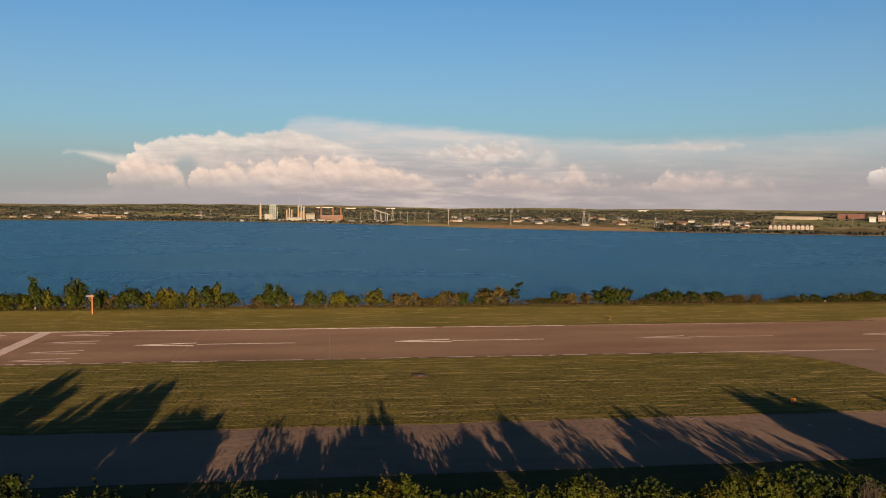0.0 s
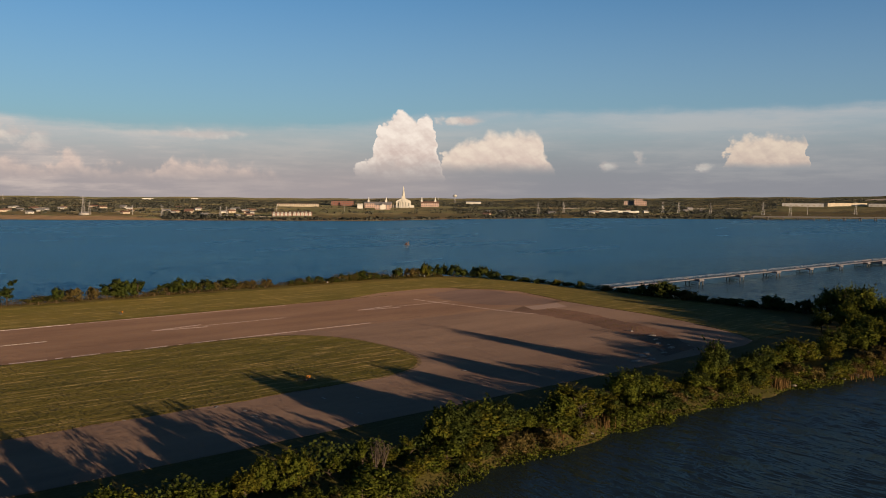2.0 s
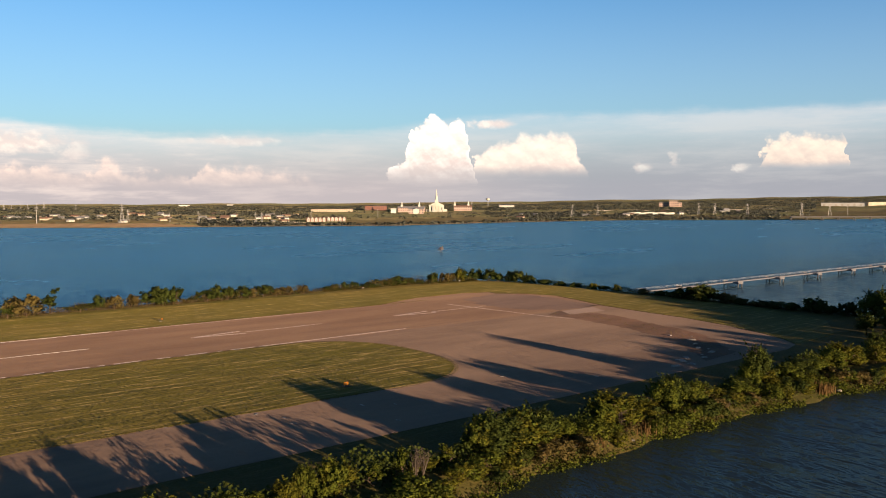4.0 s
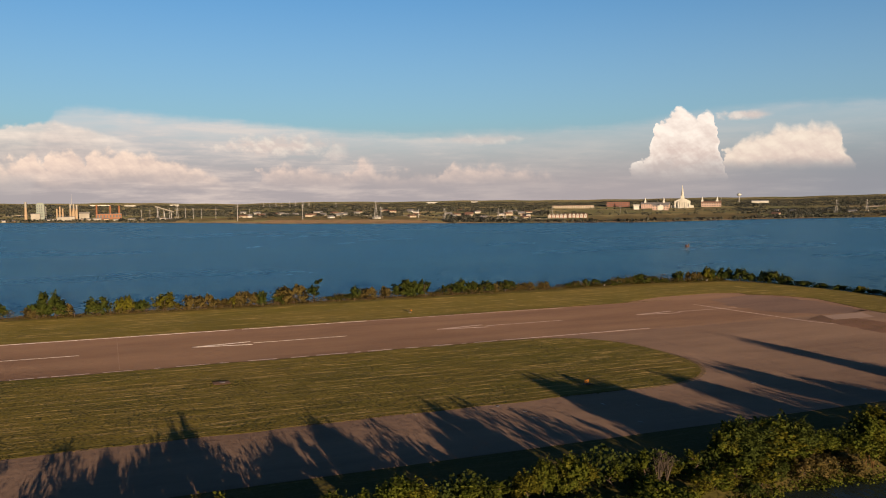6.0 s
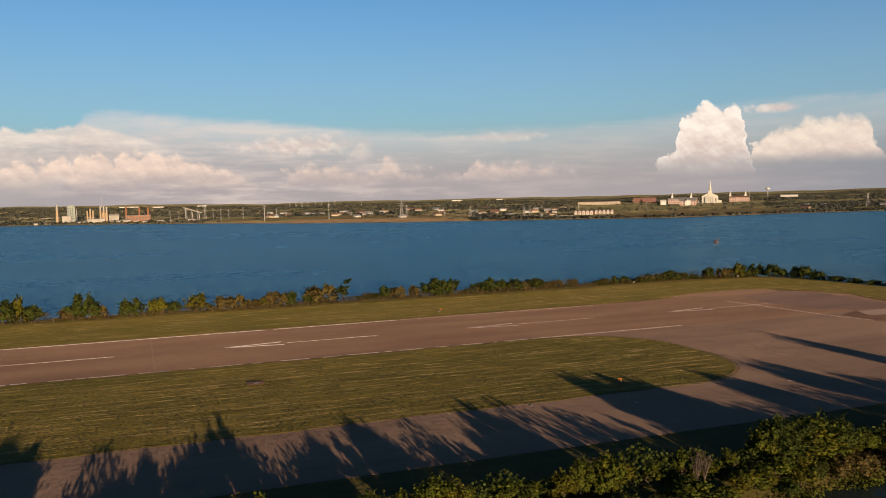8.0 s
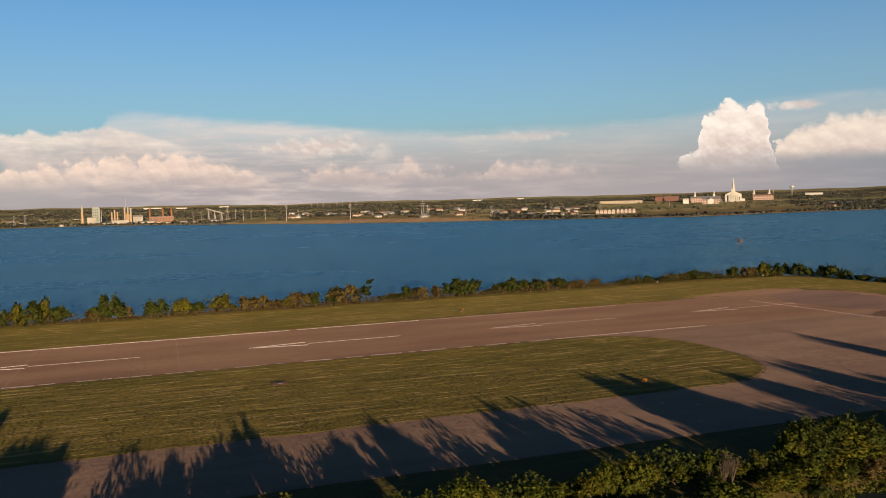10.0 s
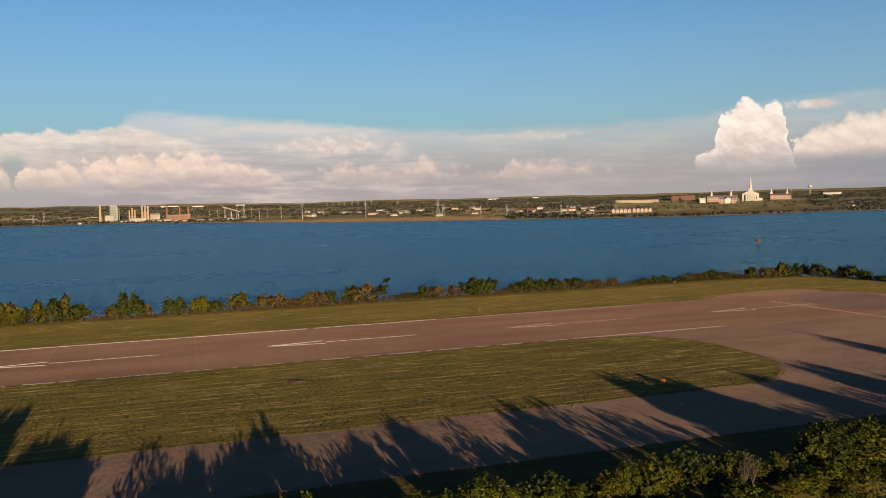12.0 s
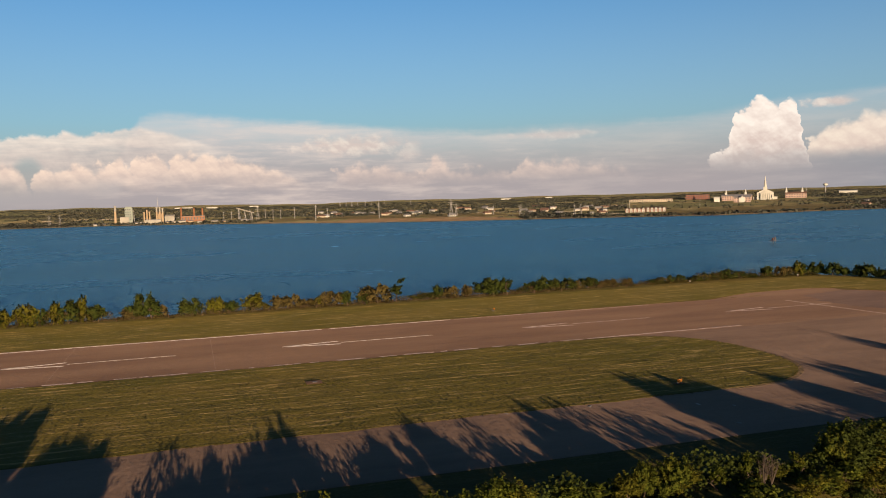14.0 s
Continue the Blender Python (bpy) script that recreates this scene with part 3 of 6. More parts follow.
# ---- shapes ----
class Shape:
    """Vertices and faces of one mesh, gathered piece by piece."""

    def __init__(self):
        self.v, self.f = [], []

    def add(self, verts, faces):
        n = len(self.v)
        self.v += [tuple(p) for p in verts]
        self.f += [tuple(i + n for i in face) for face in faces]
        return self

    def box(self, x, y, z, sx, sy, sz, turn=0.0, inset=0.0):
        """A block on (x, y, z), its base's middle; inset draws the top in."""
        c, s = math.cos(radians(turn)), math.sin(radians(turn))
        out = []
        for h, k in ((0, 0.0), (sz, inset)):
            for a, b in ((-1, -1), (1, -1), (1, 1), (-1, 1)):
                px, py = a * (sx / 2 - k), b * (sy / 2 - k)
                out.append((x + px * c - py * s, y + px * s + py * c, z + h))
        return self.add(out, [(3, 2, 1, 0), (4, 5, 6, 7), (0, 1, 5, 4), (1, 2, 6, 5), (2, 3, 7, 6), (3, 0, 4, 7)])

    def tube(self, p, q, r0, r1, n=6):
        p, q = Vector(p), Vector(q)
        axis = (q - p).normalized() if (q - p).length > 1e-6 else Vector((0, 0, 1))
        side = axis.cross(Vector((0.31, 0.87, 0.13))).normalized()
        other = axis.cross(side)
        ring = [side * math.cos(2 * math.pi * i / n) + other * math.sin(2 * math.pi * i / n) for i in range(n)]
        out = [p + d * r0 for d in ring] + [q + d * r1 for d in ring]
        faces = [(i, (i + 1) % n, n + (i + 1) % n, n + i) for i in range(n)] + [tuple(range(n))[::-1], tuple(range(n, 2 * n))]
        return self.add(out, faces)

    def gable(self, x, y, z, sx, sy, sz, turn=0.0, over=0.4, thick=0.25):
        """A pitched roof whose ridge runs along its own x."""
        c, s = math.cos(radians(turn)), math.sin(radians(turn))
        ax, ay = sx / 2 + over, sy / 2 + over
        pts = [(-ax, -ay, 0), (ax, -ay, 0), (ax, ay, 0), (-ax, ay, 0), (-ax, 0, sz), (ax, 0, sz)]
        pts += [(a, b, h - thick) for a, b, h in pts[:4]]
        out = [(x + a * c - b * s, y + a * s + b * c, z + h) for a, b, h in pts]
        return self.add(out, [(0, 1, 5, 4), (2, 3, 4, 5), (1, 2, 5), (3, 0, 4), (6, 7, 1, 0), (7, 8, 2, 1), (8, 9, 3, 2), (9, 6, 0, 3), (9, 8, 7, 6)])

    def slab(self, outline, z0, z1):
        n = len(outline)
        out = [(x, y, z0) for x, y in outline] + [(x, y, z1) for x, y in outline]
        return self.add(out, [tuple(range(n, 2 * n))] + [(i, (i + 1) % n, n + (i + 1) % n, n + i) for i in range(n)])

    def make(self, name, mat, parent=None, label="", round_off=False):
        me = bpy.data.meshes.new(name)
        me.from_pydata(self.v, [], self.f)
        me.materials.append(mat)
        if round_off:
            me.polygons.foreach_set("use_smooth", [True] * len(me.polygons))
        me.update()
        ob = new(name, me)
        ob.parent = parent
        return tagged(ob, label)


def thing(name, x, y, z, turn=0.0, label="", category="", group="", kind=""):
    """An empty at a thing's base, for its parts."""
    ob = new(name)
    ob.empty_display_size = 0.5
    ob.matrix_basis = pose(x, y, z, 0, 0, turn)
    return tagged(ob, label, category, group, kind)


def lerp(knots, a):
    return np.interp(a, [k[0] for k in knots], [k[1] for k in knots])


# ---- the far country: distance of the lake's shore and height of the skyline, by bearing ----
SHORE = [(-180, 1500), (-60, 1800), (-21, 1900), (-5, 1690), (5, 1420), (10, 1290), (17, 1205), (24, 1180), (35, 1160), (42, 1290),
         (50, 1420), (62, 1480), (66, 1600), (72, 1740), (77, 1940), (85, 2400), (95, 2780), (104, 2800), (107, 2620), (107.8, 2050), (108.8, 1500), (109.5, 1080), (110.4, 760),
         (112, 725), (115, 708), (118, 735), (125, 790), (150, 1300), (180, 1500)]
CREST = [(-180, 0), (-40, -0.1), (-21, -0.15), (-12, -0.12), (-6, -0.08), (0, -0.15), (8, -0.32), (19, -0.3), (35, -0.28), (46, -0.2),
         (60, -0.08), (65, 0.03), (69, 0.16), (75, 0.22), (78.5, 0.24), (79.6, 0.17), (90, 0.23), (98, 0.24), (99.6, 0.14), (107, 0.1), (116, 0.2), (130, 0.1), (180, 0)]
LAKE = -2.0


def land_height(az, r):
    r0 = lerp(SHORE, az)
    rc = np.maximum(3300, r0 + 700)
    s = np.clip((r - r0) / (rc - r0), -1, 1.25)
    top = 34 + rc * np.tan(np.radians(lerp(CREST, az))) - 7
    x, y = r * np.sin(np.radians(az)), r * np.cos(np.radians(az))
    bump = np.sin(x / 173 + 1.3) * np.sin(y / 141) + 0.6 * np.sin(x / 67 + y / 91) + 0.5 * np.sin(x / 310 - y / 230)
    top = top + 1.2 * np.sin(az * 0.53 + 0.7) + 0.8 * np.sin(az * 1.9 + 2)
    shelf = 7.5 * np.interp(az, [109, 110.5, 126, 140], [0, 1, 1, 0]) + 2.6 * np.interp(az, [1, 6, 22, 27], [0, 1, 1, 0]) + 1.4 * np.interp(az, [44, 48, 60, 66], [0, 1, 1, 0])
    # the housing shore is a flat plain that rises only far behind
    plain = np.interp(az, [107, 109.5, 126, 140], [0, 1, 1, 0])
    rise = np.minimum(np.maximum(s, 0), 1.25 - 0.25 * plain) ** (1.25 + 0.9 * plain)
    up = -1.2 + shelf * (1 - 0.2 * plain * np.clip(s, 0, 1)) + rise * (top + 1.2) + bump * 1.6 * np.clip(s * 6, 0, 1)
    return np.where(r < r0, np.maximum(LAKE + (r - r0) * 0.06, -6), LAKE + (up - LAKE) * np.clip((r - r0) / (14 + 16 * shelf), 0, 1))


def at(az, r):
    return r * math.sin(radians(az)), r * math.cos(radians(az)), float(land_height(az, r))


def sheet(name, xs, ys, zs, mat, smooth_it=True):
    """A grid of points as one mesh."""
    h, w = xs.shape
    me = bpy.data.meshes.new(name)
    idx = np.arange(h * w).reshape(h, w)
    quads = np.stack([idx[:-1, :-1], idx[:-1, 1:], idx[1:, 1:], idx[1:, :-1]], -1).reshape(-1, 4)
    me.from_pydata(np.stack([xs, ys, zs], -1).reshape(-1, 3).tolist(), [], quads.tolist())
    me.polygons.foreach_set("use_smooth", [smooth_it] * len(me.polygons))
    me.materials.append(mat)
    me.update()
    return new(name, me)


bearings = np.unique(np.concatenate([np.arange(-180, -40, 3.0), np.arange(-40, 135, 0.4), np.arange(135, 180.1, 3.0), np.arange(106, 111, 0.1)]))
steps = np.concatenate([[1.0, 200, 400, 500], np.linspace(560, 4850, 110)])
B, S = np.meshgrid(bearings, steps)
# every ring follows the shore, so that the water's edge is clean
R0 = lerp(SHORE, B)
k = np.clip((S - 500) / 4350, 0, 1)
RR = np.where(S <= 500, S, np.where(k < 0.12, 500 + (R0 - 500) * k / 0.12, R0 + (4850 - R0) * (np.maximum(k - 0.12, 0) / 0.88) ** 1.3))
ground = sheet("ground", RR * np.sin(np.radians(B)), RR * np.cos(np.radians(B)), land_height(B, RR), LAND)
tagged(ground, "rolling wooded country with dry fields round a lake", "ground", kind="structure")

water = Shape().add([(-4900, -4900, LAKE), (4900, -4900, LAKE), (4900, 4900, LAKE), (-4900, 4900, LAKE)], [(0, 1, 2, 3)]).make("water", WATER)
tagged(water, "deep blue lake water with small wind ripples", "lake", kind="structure")

# ---- the airfield's tongue of land ----
COAST = [(-900, 72), (-120, 74), (20, 73), (60, 74), (78, 77), (103, 77.5), (124, 77), (150, 75), (170, 71), (190, 70.5), (205, 71.5), (220, 73),
         (231, 80), (240, 92), (249, 108), (252, 128), (249, 160), (245, 198), (243, 230), (240, 256), (228, 276), (205, 283), (150, 283),
         (60, 281), (-40, 283), (-120, 285), (-900, 287)]


def inside_distance(px, py, outline):
    """Signed distance to a closed outline, positive inside."""
    best, inside = np.full(px.shape, 1e9), np.zeros(px.shape, bool)
    for (ax, ay), (bx, by) in zip(outline, outline[1:] + outline[:1]):
        ex, ey = bx - ax, by - ay
        u = np.clip(((px - ax) * ex + (py - ay) * ey) / (ex * ex + ey * ey), 0, 1)
        best = np.minimum(best, np.hypot(px - ax - u * ex, py - ay - u * ey))
        cross = ((ay > py) != (by > py)) & (px < ex * (py - ay) / (ey if abs(ey) > 1e-9 else 1e-9) + ax)
        inside ^= cross
    return np.where(inside, best, -best)


gx, gy = np.meshgrid(np.concatenate([np.arange(-900, -140, 20.0), np.arange(-140, 263, 1.6)]), np.arange(60, 297, 1.6))
wobble = 0.9 * np.sin(gx / 3.1) * np.sin(gy / 2.3 + gx / 11) + 0.6 * np.sin(gx / 7.3 + 1)
gd = inside_distance(gx, gy, COAST) + wobble
gz = np.where(gd < 0, LAKE + gd * 0.35, LAKE + 2.0 * np.clip(gd / 6.0, 0, 1) ** 0.7)
peninsula = sheet("peninsula_ground", gx, gy, np.maximum(gz, -5), ROUGH_GRASS)
tagged(peninsula, "flat grassy tongue of land with a rough water's edge", "ground", kind="structure")

# pavement: runway, and the taxiway that widens into the apron
runway = Shape().slab([(-900, 177), (203.5, 177), (207.5, 190), (211.5, 206), (208, 217), (200, 224), (-900, 224)], -0.3, 0.05).make("runway", RUNWAY_TOP)
tagged(runway, "old reddish-brown asphalt runway, worn and patched", "runway", kind="structure")
apron = Shape().slab([(-900, 100), (176, 99), (183, 101), (188, 107), (192, 115), (197, 129), (200, 143), (201.5, 160), (203.5, 176.98), (-900, 176.98)], -0.3, 0.045).make("apron", APRON_TOP)
tagged(apron, "brown asphalt taxiway that widens into an apron", "taxiway", kind="structure")
end_patch = Shape().slab([(150, 224.02), (199.98, 224.02), (201, 229), (192, 233), (170, 232)], -0.3, 0.04).make("runway_shoulder", RUNWAY_TOP)
tagged(end_patch, "cracked asphalt shoulder at the runway's end", "pavement", kind="structure")

# the mown infield between runway and taxiway, round at its end
nose = [(86 + 25 * math.copysign(abs(math.cos(a)) ** 0.8, math.cos(a)), 150 + 27 * math.copysign(abs(math.sin(a)) ** 0.8, math.sin(a))) for a in np.linspace(-math.pi / 2, math.pi / 2, 41)]
outline = [(-900, 123)] + [(-140 + 4 * i, 123 + 0.35 * math.sin(i * 1.7) + 0.25 * math.sin(i * 0.6)) for i in range(56)]
outline += nose + [(84 - 4 * i, 177 + 0.4 * math.sin(i * 1.3) + 0.3 * math.sin(i * 0.47)) for i in range(56)] + [(-900, 177)]
infield = Shape().slab(outline, -0.2, 0.11).make("infield_grass", GRASS)
tagged(infield, "dry mown grass island with pale straw rows", "grass", kind="structure")
rim_line = [(86 + (x - 86) * 1.035, 150 + (y - 150) * 1.03) for x, y in nose]
nose_rim = Shape().slab(rim_line, -0.1, 0.075).make("infield_rim", BEACH)
tagged(nose_rim, "bare tan rim of soil round the grass island", "ground", kind="structure")
# the verge between runway and shore
verge = Shape().slab([(-900, 224.03)] + [(-140 + 4 * i, 224.35 + 0.3 * math.sin(i * 1.1)) for i in range(73)] + [(170, 232.2), (192, 233.2), (203, 230), (208.3, 217.3), (211.8, 206), (207.8, 190), (203.8, 177), (201.8, 160), (200.3, 143), (197.3, 129), (192.3, 115), (188.3, 107), (184, 101), (205, 103), (226, 116), (235, 140), (237, 180), (236, 225), (230, 250), (220, 263), (150, 264), (-140, 268), (-900, 268)], -0.2, 0.09).make("verge_grass", GRASS)
tagged(verge, "mown grass verge beside the runway", "grass", kind="structure")

# broken strip of asphalt that bends across the apron's end
NEAR_RIM = [(175, 172), (175, 160), (174, 149), (171.5, 138), (168, 128), (163.5, 119), (157, 110), (150, 102)]
FAR_RIM = [(184, 177), (188, 170), (189, 162), (187, 151), (183.5, 140), (182, 131), (177, 120), (171, 112), (163, 104)]


def along(knots, n, wob, seed):
    """Points along a bent line, made ragged."""
    r = random.Random(seed)
    out = []
    for i in range(n):
        u = i / (n - 1) * (len(knots) - 1)
        j = min(int(u), len(knots) - 2)
        f = u - j
        out.append((knots[j][0] * (1 - f) + knots[j + 1][0] * f + r.uniform(-wob, wob), knots[j][1] * (1 - f) + knots[j + 1][1] * f + r.uniform(-wob, wob)))
    return out


near_rim, far_rim = along(NEAR_RIM, 60, 0.7, 1), along(FAR_RIM, 60, 0.7, 2)
band = [((ax + bx) / 2, (ay + by) / 2) for (ax, ay), (bx, by) in zip(near_rim, far_rim)]
rubble = Shape()
rubble.add([(x, y, 0.062) for x, y in near_rim] + [(x, y, 0.066) for x, y in far_rim], [(i, i + 1, 61 + i, 60 + i) for i in range(59)])
broken = rubble.make("broken_asphalt_strip", BROKEN)
tagged(broken, "crumbled brown asphalt strip overgrown with weeds", "pavement", kind="structure")
end_stain = Shape().slab(along([(175, 194), (177, 209), (181, 218), (191, 222), (200, 223)], 30, 1.5, 11) + along([(206, 211), (206.5, 196), (203, 179), (196, 177), (187, 178), (179, 185)], 34, 1.5, 12), 0.02, 0.056).make("old_asphalt_patch", OLD_ASPHALT)
tagged(end_stain, "dark reddish patch of older asphalt", "pavement", kind="structure")
pale_pad = Shape().slab([(184, 176.2), (198.5, 176.4), (194.5, 168.5), (180.5, 169)], 0.02, 0.078).make("concrete_pad", PALE_ASPHALT)
tagged(pale_pad, "pale worn pad in the apron", "pavement", kind="structure")
seam_line = along([(168.2, 211.5), (170.5, 190), (172.6, 169.5), (178, 157)], 30, 0.12, 13)
seam = Shape().add([(x - 0.3, y, 0.061) for x, y in seam_line] + [(x + 0.3, y, 0.061) for x, y in seam_line], [(i, 30 + i, 31 + i, i + 1) for i in range(29)]).make("sealed_joint", FADED)
tagged(seam, "pale sealed joint across the pavement", "pavement", kind="structure")

# ---- runway paint ----
def paint(name, quads, mat, label, z=0.056):
    s = Shape()
    for q in quads:
        s.slab(q, z - 0.012, z)
    return tagged(s.make(name, mat), label, "road marking", kind="structure")


def stroke(x0, y0, x1, y1, w):
    dx, dy = x1 - x0, y1 - y0
    n = math.hypot(dx, dy)
    ox, oy = -dy / n * w / 2, dx / n * w / 2
    return [(x0 + ox, y0 + oy), (x0 - ox, y0 - oy), (x1 - ox, y1 - oy), (x1 + ox, y1 + oy)]


def arrow(x):
    """A displaced-threshold arrow: a long shaft and two barbs that meet at its western tip."""
    return [stroke(x + 14, 200.3, x + 37, 200.3, 0.45), stroke(x, 200.3, x + 13.6, 202.3, 0.8), stroke(x, 200.3, x + 13.6, 198.3, 0.8)]


paint("threshold_bar", [[(-72.3, 178.5), (-69.3, 178.5), (-69.3, 222.6), (-72.3, 222.6)]], FADED, "broad white threshold bar across the runway")
for i in range(-2, 3):
    x = 17.3 + 61.0 * i
    if x > -60:
        paint("centre_arrow", arrow(x), PAINT if x < 60 else FADED, "white painted arrow along the runway's centre")
for y in (182.5, 192.3, 205.8, 217.5):
    paint("arrowhead_mark", [stroke(-65.5, y, -53.5, y + 1.9, 0.75), stroke(-65.5, y, -53.5, y - 1.9, 0.75)], FADED, "white painted arrowhead before the threshold bar")
for y in (186, 189.6, 193.2, 207.4, 211.0, 214.6, 218.2):
    paint("threshold_stripe", [[(-125, y - 0.9), (-79, y - 0.9), (-79, y + 0.9), (-125, y + 0.9)]], FADED, "long white threshold stripe")
paint("edge_line", [stroke(-140, 222.9, 30, 222.9, 0.75), stroke(32, 222.9, 66, 222.9, 0.6)], PAINT, "thin white line along the runway's edge")
paint("edge_line", [stroke(67, 222.9, 128, 222.7, 0.45)], FADED, "thin faded line along the runway's edge")
random.seed(5)
bits = []
x = -140.0
while x < 84:
    n = random.uniform(1.0, 7.0)
    bits.append(stroke(x, 178.1 + random.uniform(-0.15, 0.15), x + n, 178.1 + random.uniform(-0.15, 0.15), random.uniform(0.5, 0.9)))
    x += n + random.uniform(0.3, 4.0)
paint("edge_line", bits, FADED, "broken white line along the runway's edge")
paint("edge_line", [stroke(86, 178.2, 128, 178.4, 0.8)], FADED, "faded white line between runway and apron")
paint("seam", [stroke(116, 179.8, 154, 179.4, 0.3), stroke(155, 179.4, 174, 182.5, 0.22)], OLD_ASPHALT, "dark seam between runway and apron")
for x in (-31, 1.5):
    paint("cross_joint", [stroke(x, 180, x + random.uniform(-0.8, 0.8), 221, random.uniform(0.05, 0.08))], PALE_ASPHALT, "pale joint across the runway")

# ---- trees and scrub ----
def leaf_cloud(name, centres, sizes, mat, parent, rng, rough=0.38, out=None):
    """Many small leaf blades, each a bent four-cornered blade of its own, that face outwards from their clump."""
    n = len(centres)
    if out is None:
        out = rng.normal(size=(n, 3)) * 0.8 + np.array([0, 0, 0.7])
    out = out / (np.linalg.norm(out, axis=1)[:, None] + 1e-9)
    face = out + rng.normal(size=(n, 3)) * 0.5
    face /= np.linalg.norm(face, axis=1)[:, None]
    d = np.cross(face, rng.normal(size=(n, 3)))
    d /= np.linalg.norm(d, axis=1)[:, None] + 1e-9
    e = np.cross(face, d)
    soft = out + rng.normal(size=(n, 3)) * rough + np.array([0, 0, 0.3])
    soft /= np.linalg.norm(soft, axis=1)[:, None]
    L, W = sizes[:, None], sizes[:, None] * 0.4
    pts = np.stack([centres - d * L * 0.5, centres - e * W + face * W * 0.3, centres + d * L * 0.5, centres + e * W + face * W * 0.3], 1).reshape(-1, 3)
    me = bpy.data.meshes.new(name)
    me.vertices.add(len(pts))
    me.vertices.foreach_set("co", pts.ravel())
    me.loops.add(4 * n)
    me.loops.foreach_set("vertex_index", np.arange(4 * n))
    me.polygons.add(n)
    me.polygons.foreach_set("loop_start", np.arange(0, 4 * n, 4))
    me.materials.append(mat)
    me.update(calc_edges=True)
    me.validate()
    me.polygons.foreach_set("use_smooth", [True] * len(me.polygons))
    me.normals_split_custom_set_from_vertices(np.repeat(soft, 4, 0))
    ob = new(name, me)
    ob.parent = parent
    return ob


def make_tree(name, height, spread, leaves, leaf, mat, seed, label, category="tree", stems=1, low=0.3, lobes=16, group="", narrow=1.0):
    """A tapered trunk or several stems with limbs, and a ragged crown of leaf blades gathered in lobes."""
    rng = np.random.default_rng(seed)
    root = thing(name, 0, 0, 0, 0, label, category, group)
    wood = Shape()
    tips = []
    for s in range(stems):
        a = rng.uniform(0, 6.28)
        lean = 0.05 if stems == 1 else rng.uniform(0.12, 0.35)
        foot = Vector((math.cos(a), math.sin(a), 0)) * (0.0 if stems == 1 else rng.uniform(0.1, 0.22) * spread)
        foot.z = -0.35
        top = foot + Vector((math.cos(a) * lean * spread, math.sin(a) * lean * spread, height * rng.uniform(0.62, 0.8)))
        mid = foot.lerp(top, 0.5) + Vector((rng.normal() * 0.06, rng.normal() * 0.06, 0)) * height
        r = 0.022 * height / math.sqrt(stems) + 0.03
        wood.tube(foot, mid, r, r * 0.7, 6).tube(mid, top, r * 0.7, r * 0.28, 5)
        for b in range(max(3, 9 // stems)):
            u = rng.uniform(low, 0.95)
            p = foot.lerp(mid, u * 2) if u < 0.5 else mid.lerp(top, u * 2 - 1)
            b_a = rng.uniform(0, 6.28)
            reach = spread * rng.uniform(0.45, 0.95) * (1.05 - 0.6 * u)
            q = p + Vector((math.cos(b_a) * reach, math.sin(b_a) * reach, height * rng.uniform(0.05, 0.2)))
            wood.tube(p, p.lerp(q, 0.55) + Vector((0, 0, 0.04 * height)), r * 0.42, r * 0.25, 4)
            wood.tube(p.lerp(q, 0.55) + Vector((0, 0, 0.04 * height)), q, r * 0.25, r * 0.08, 3)
            tips.append(q)
        tips.append(top)
    wood.make("trunk", BARK, root, round_off=True)
    tips = np.array([tuple(t) for t in tips])
    # lobes fill a dome round the limbs, larger and lower in the middle
    ang, out = rng.uniform(0, 6.28, lobes), rng.uniform(0.05, 1.0, lobes) ** 0.6
    lift = rng.uniform(0, 1, lobes)
    cen = np.stack([np.cos(ang) * out * spread * 0.72, np.sin(ang) * out * spread * 0.72, height * (low * 0.8 + (0.86 - low * 0.8) * lift * (1 - 0.4 * out ** 2))], 1)
    cen[: len(tips) // 3] = 0.5 * cen[: len(tips) // 3] + 0.5 * tips[: len(cen[: len(tips) // 3])]
    rad = rng.uniform(0.17, 0.38, lobes) * spread
    which = rng.integers(0, lobes, leaves)
    v = rng.normal(size=(leaves, 3))
    v /= np.linalg.norm(v, axis=1)[:, None]
    shell = rng.uniform(0.35, 1.0, leaves) ** 0.5 * (1 + 0.22 * rng.normal(size=leaves) * (rng.random(leaves) < 0.25))
    # a quarter of the leaves, larger ones, close the inside of the lobes
    inner = np.random.default_rng(seed + 500).random(leaves) < 0.25
    shell = np.where(inner, shell * 0.55, shell)
    pts = cen[which] + v * (rad[which] * shell)[:, None] * np.array([1, 1, 1.2])
    # a third of the leaves sit on shoots that stand out of the lobes, upwards and outwards
    shoots = max(8, leaves // 42)
    root_leaf = rng.integers(0, leaves, shoots)
    way = v[root_leaf] * 0.7 + np.array([0, 0, 0.9]) + rng.normal(size=(shoots, 3)) * 0.25
    way /= np.linalg.norm(way, axis=1)[:, None]
    reach = rng.uniform(0.08, 0.2, shoots) * height
    start = pts[root_leaf].copy()
    for i in range(14):
        sel = rng.integers(0, leaves, shoots)
        pts[sel] = start + way * (reach * i / 13)[:, None] + rng.normal(size=(shoots, 3)) * leaf * 0.45 * (1.2 - i / 13)
    pts[:, :2] *= narrow
    pts[:, 2] = np.clip(pts[:, 2], 0.05, None)
    pts[:, 2] *= height / max(pts[:, 2].max(), 0.1)
    middle = np.array([0, 0, height * 0.45])
    whole = (pts - middle) / (np.linalg.norm(pts - middle, axis=1)[:, None] + 1e-6)
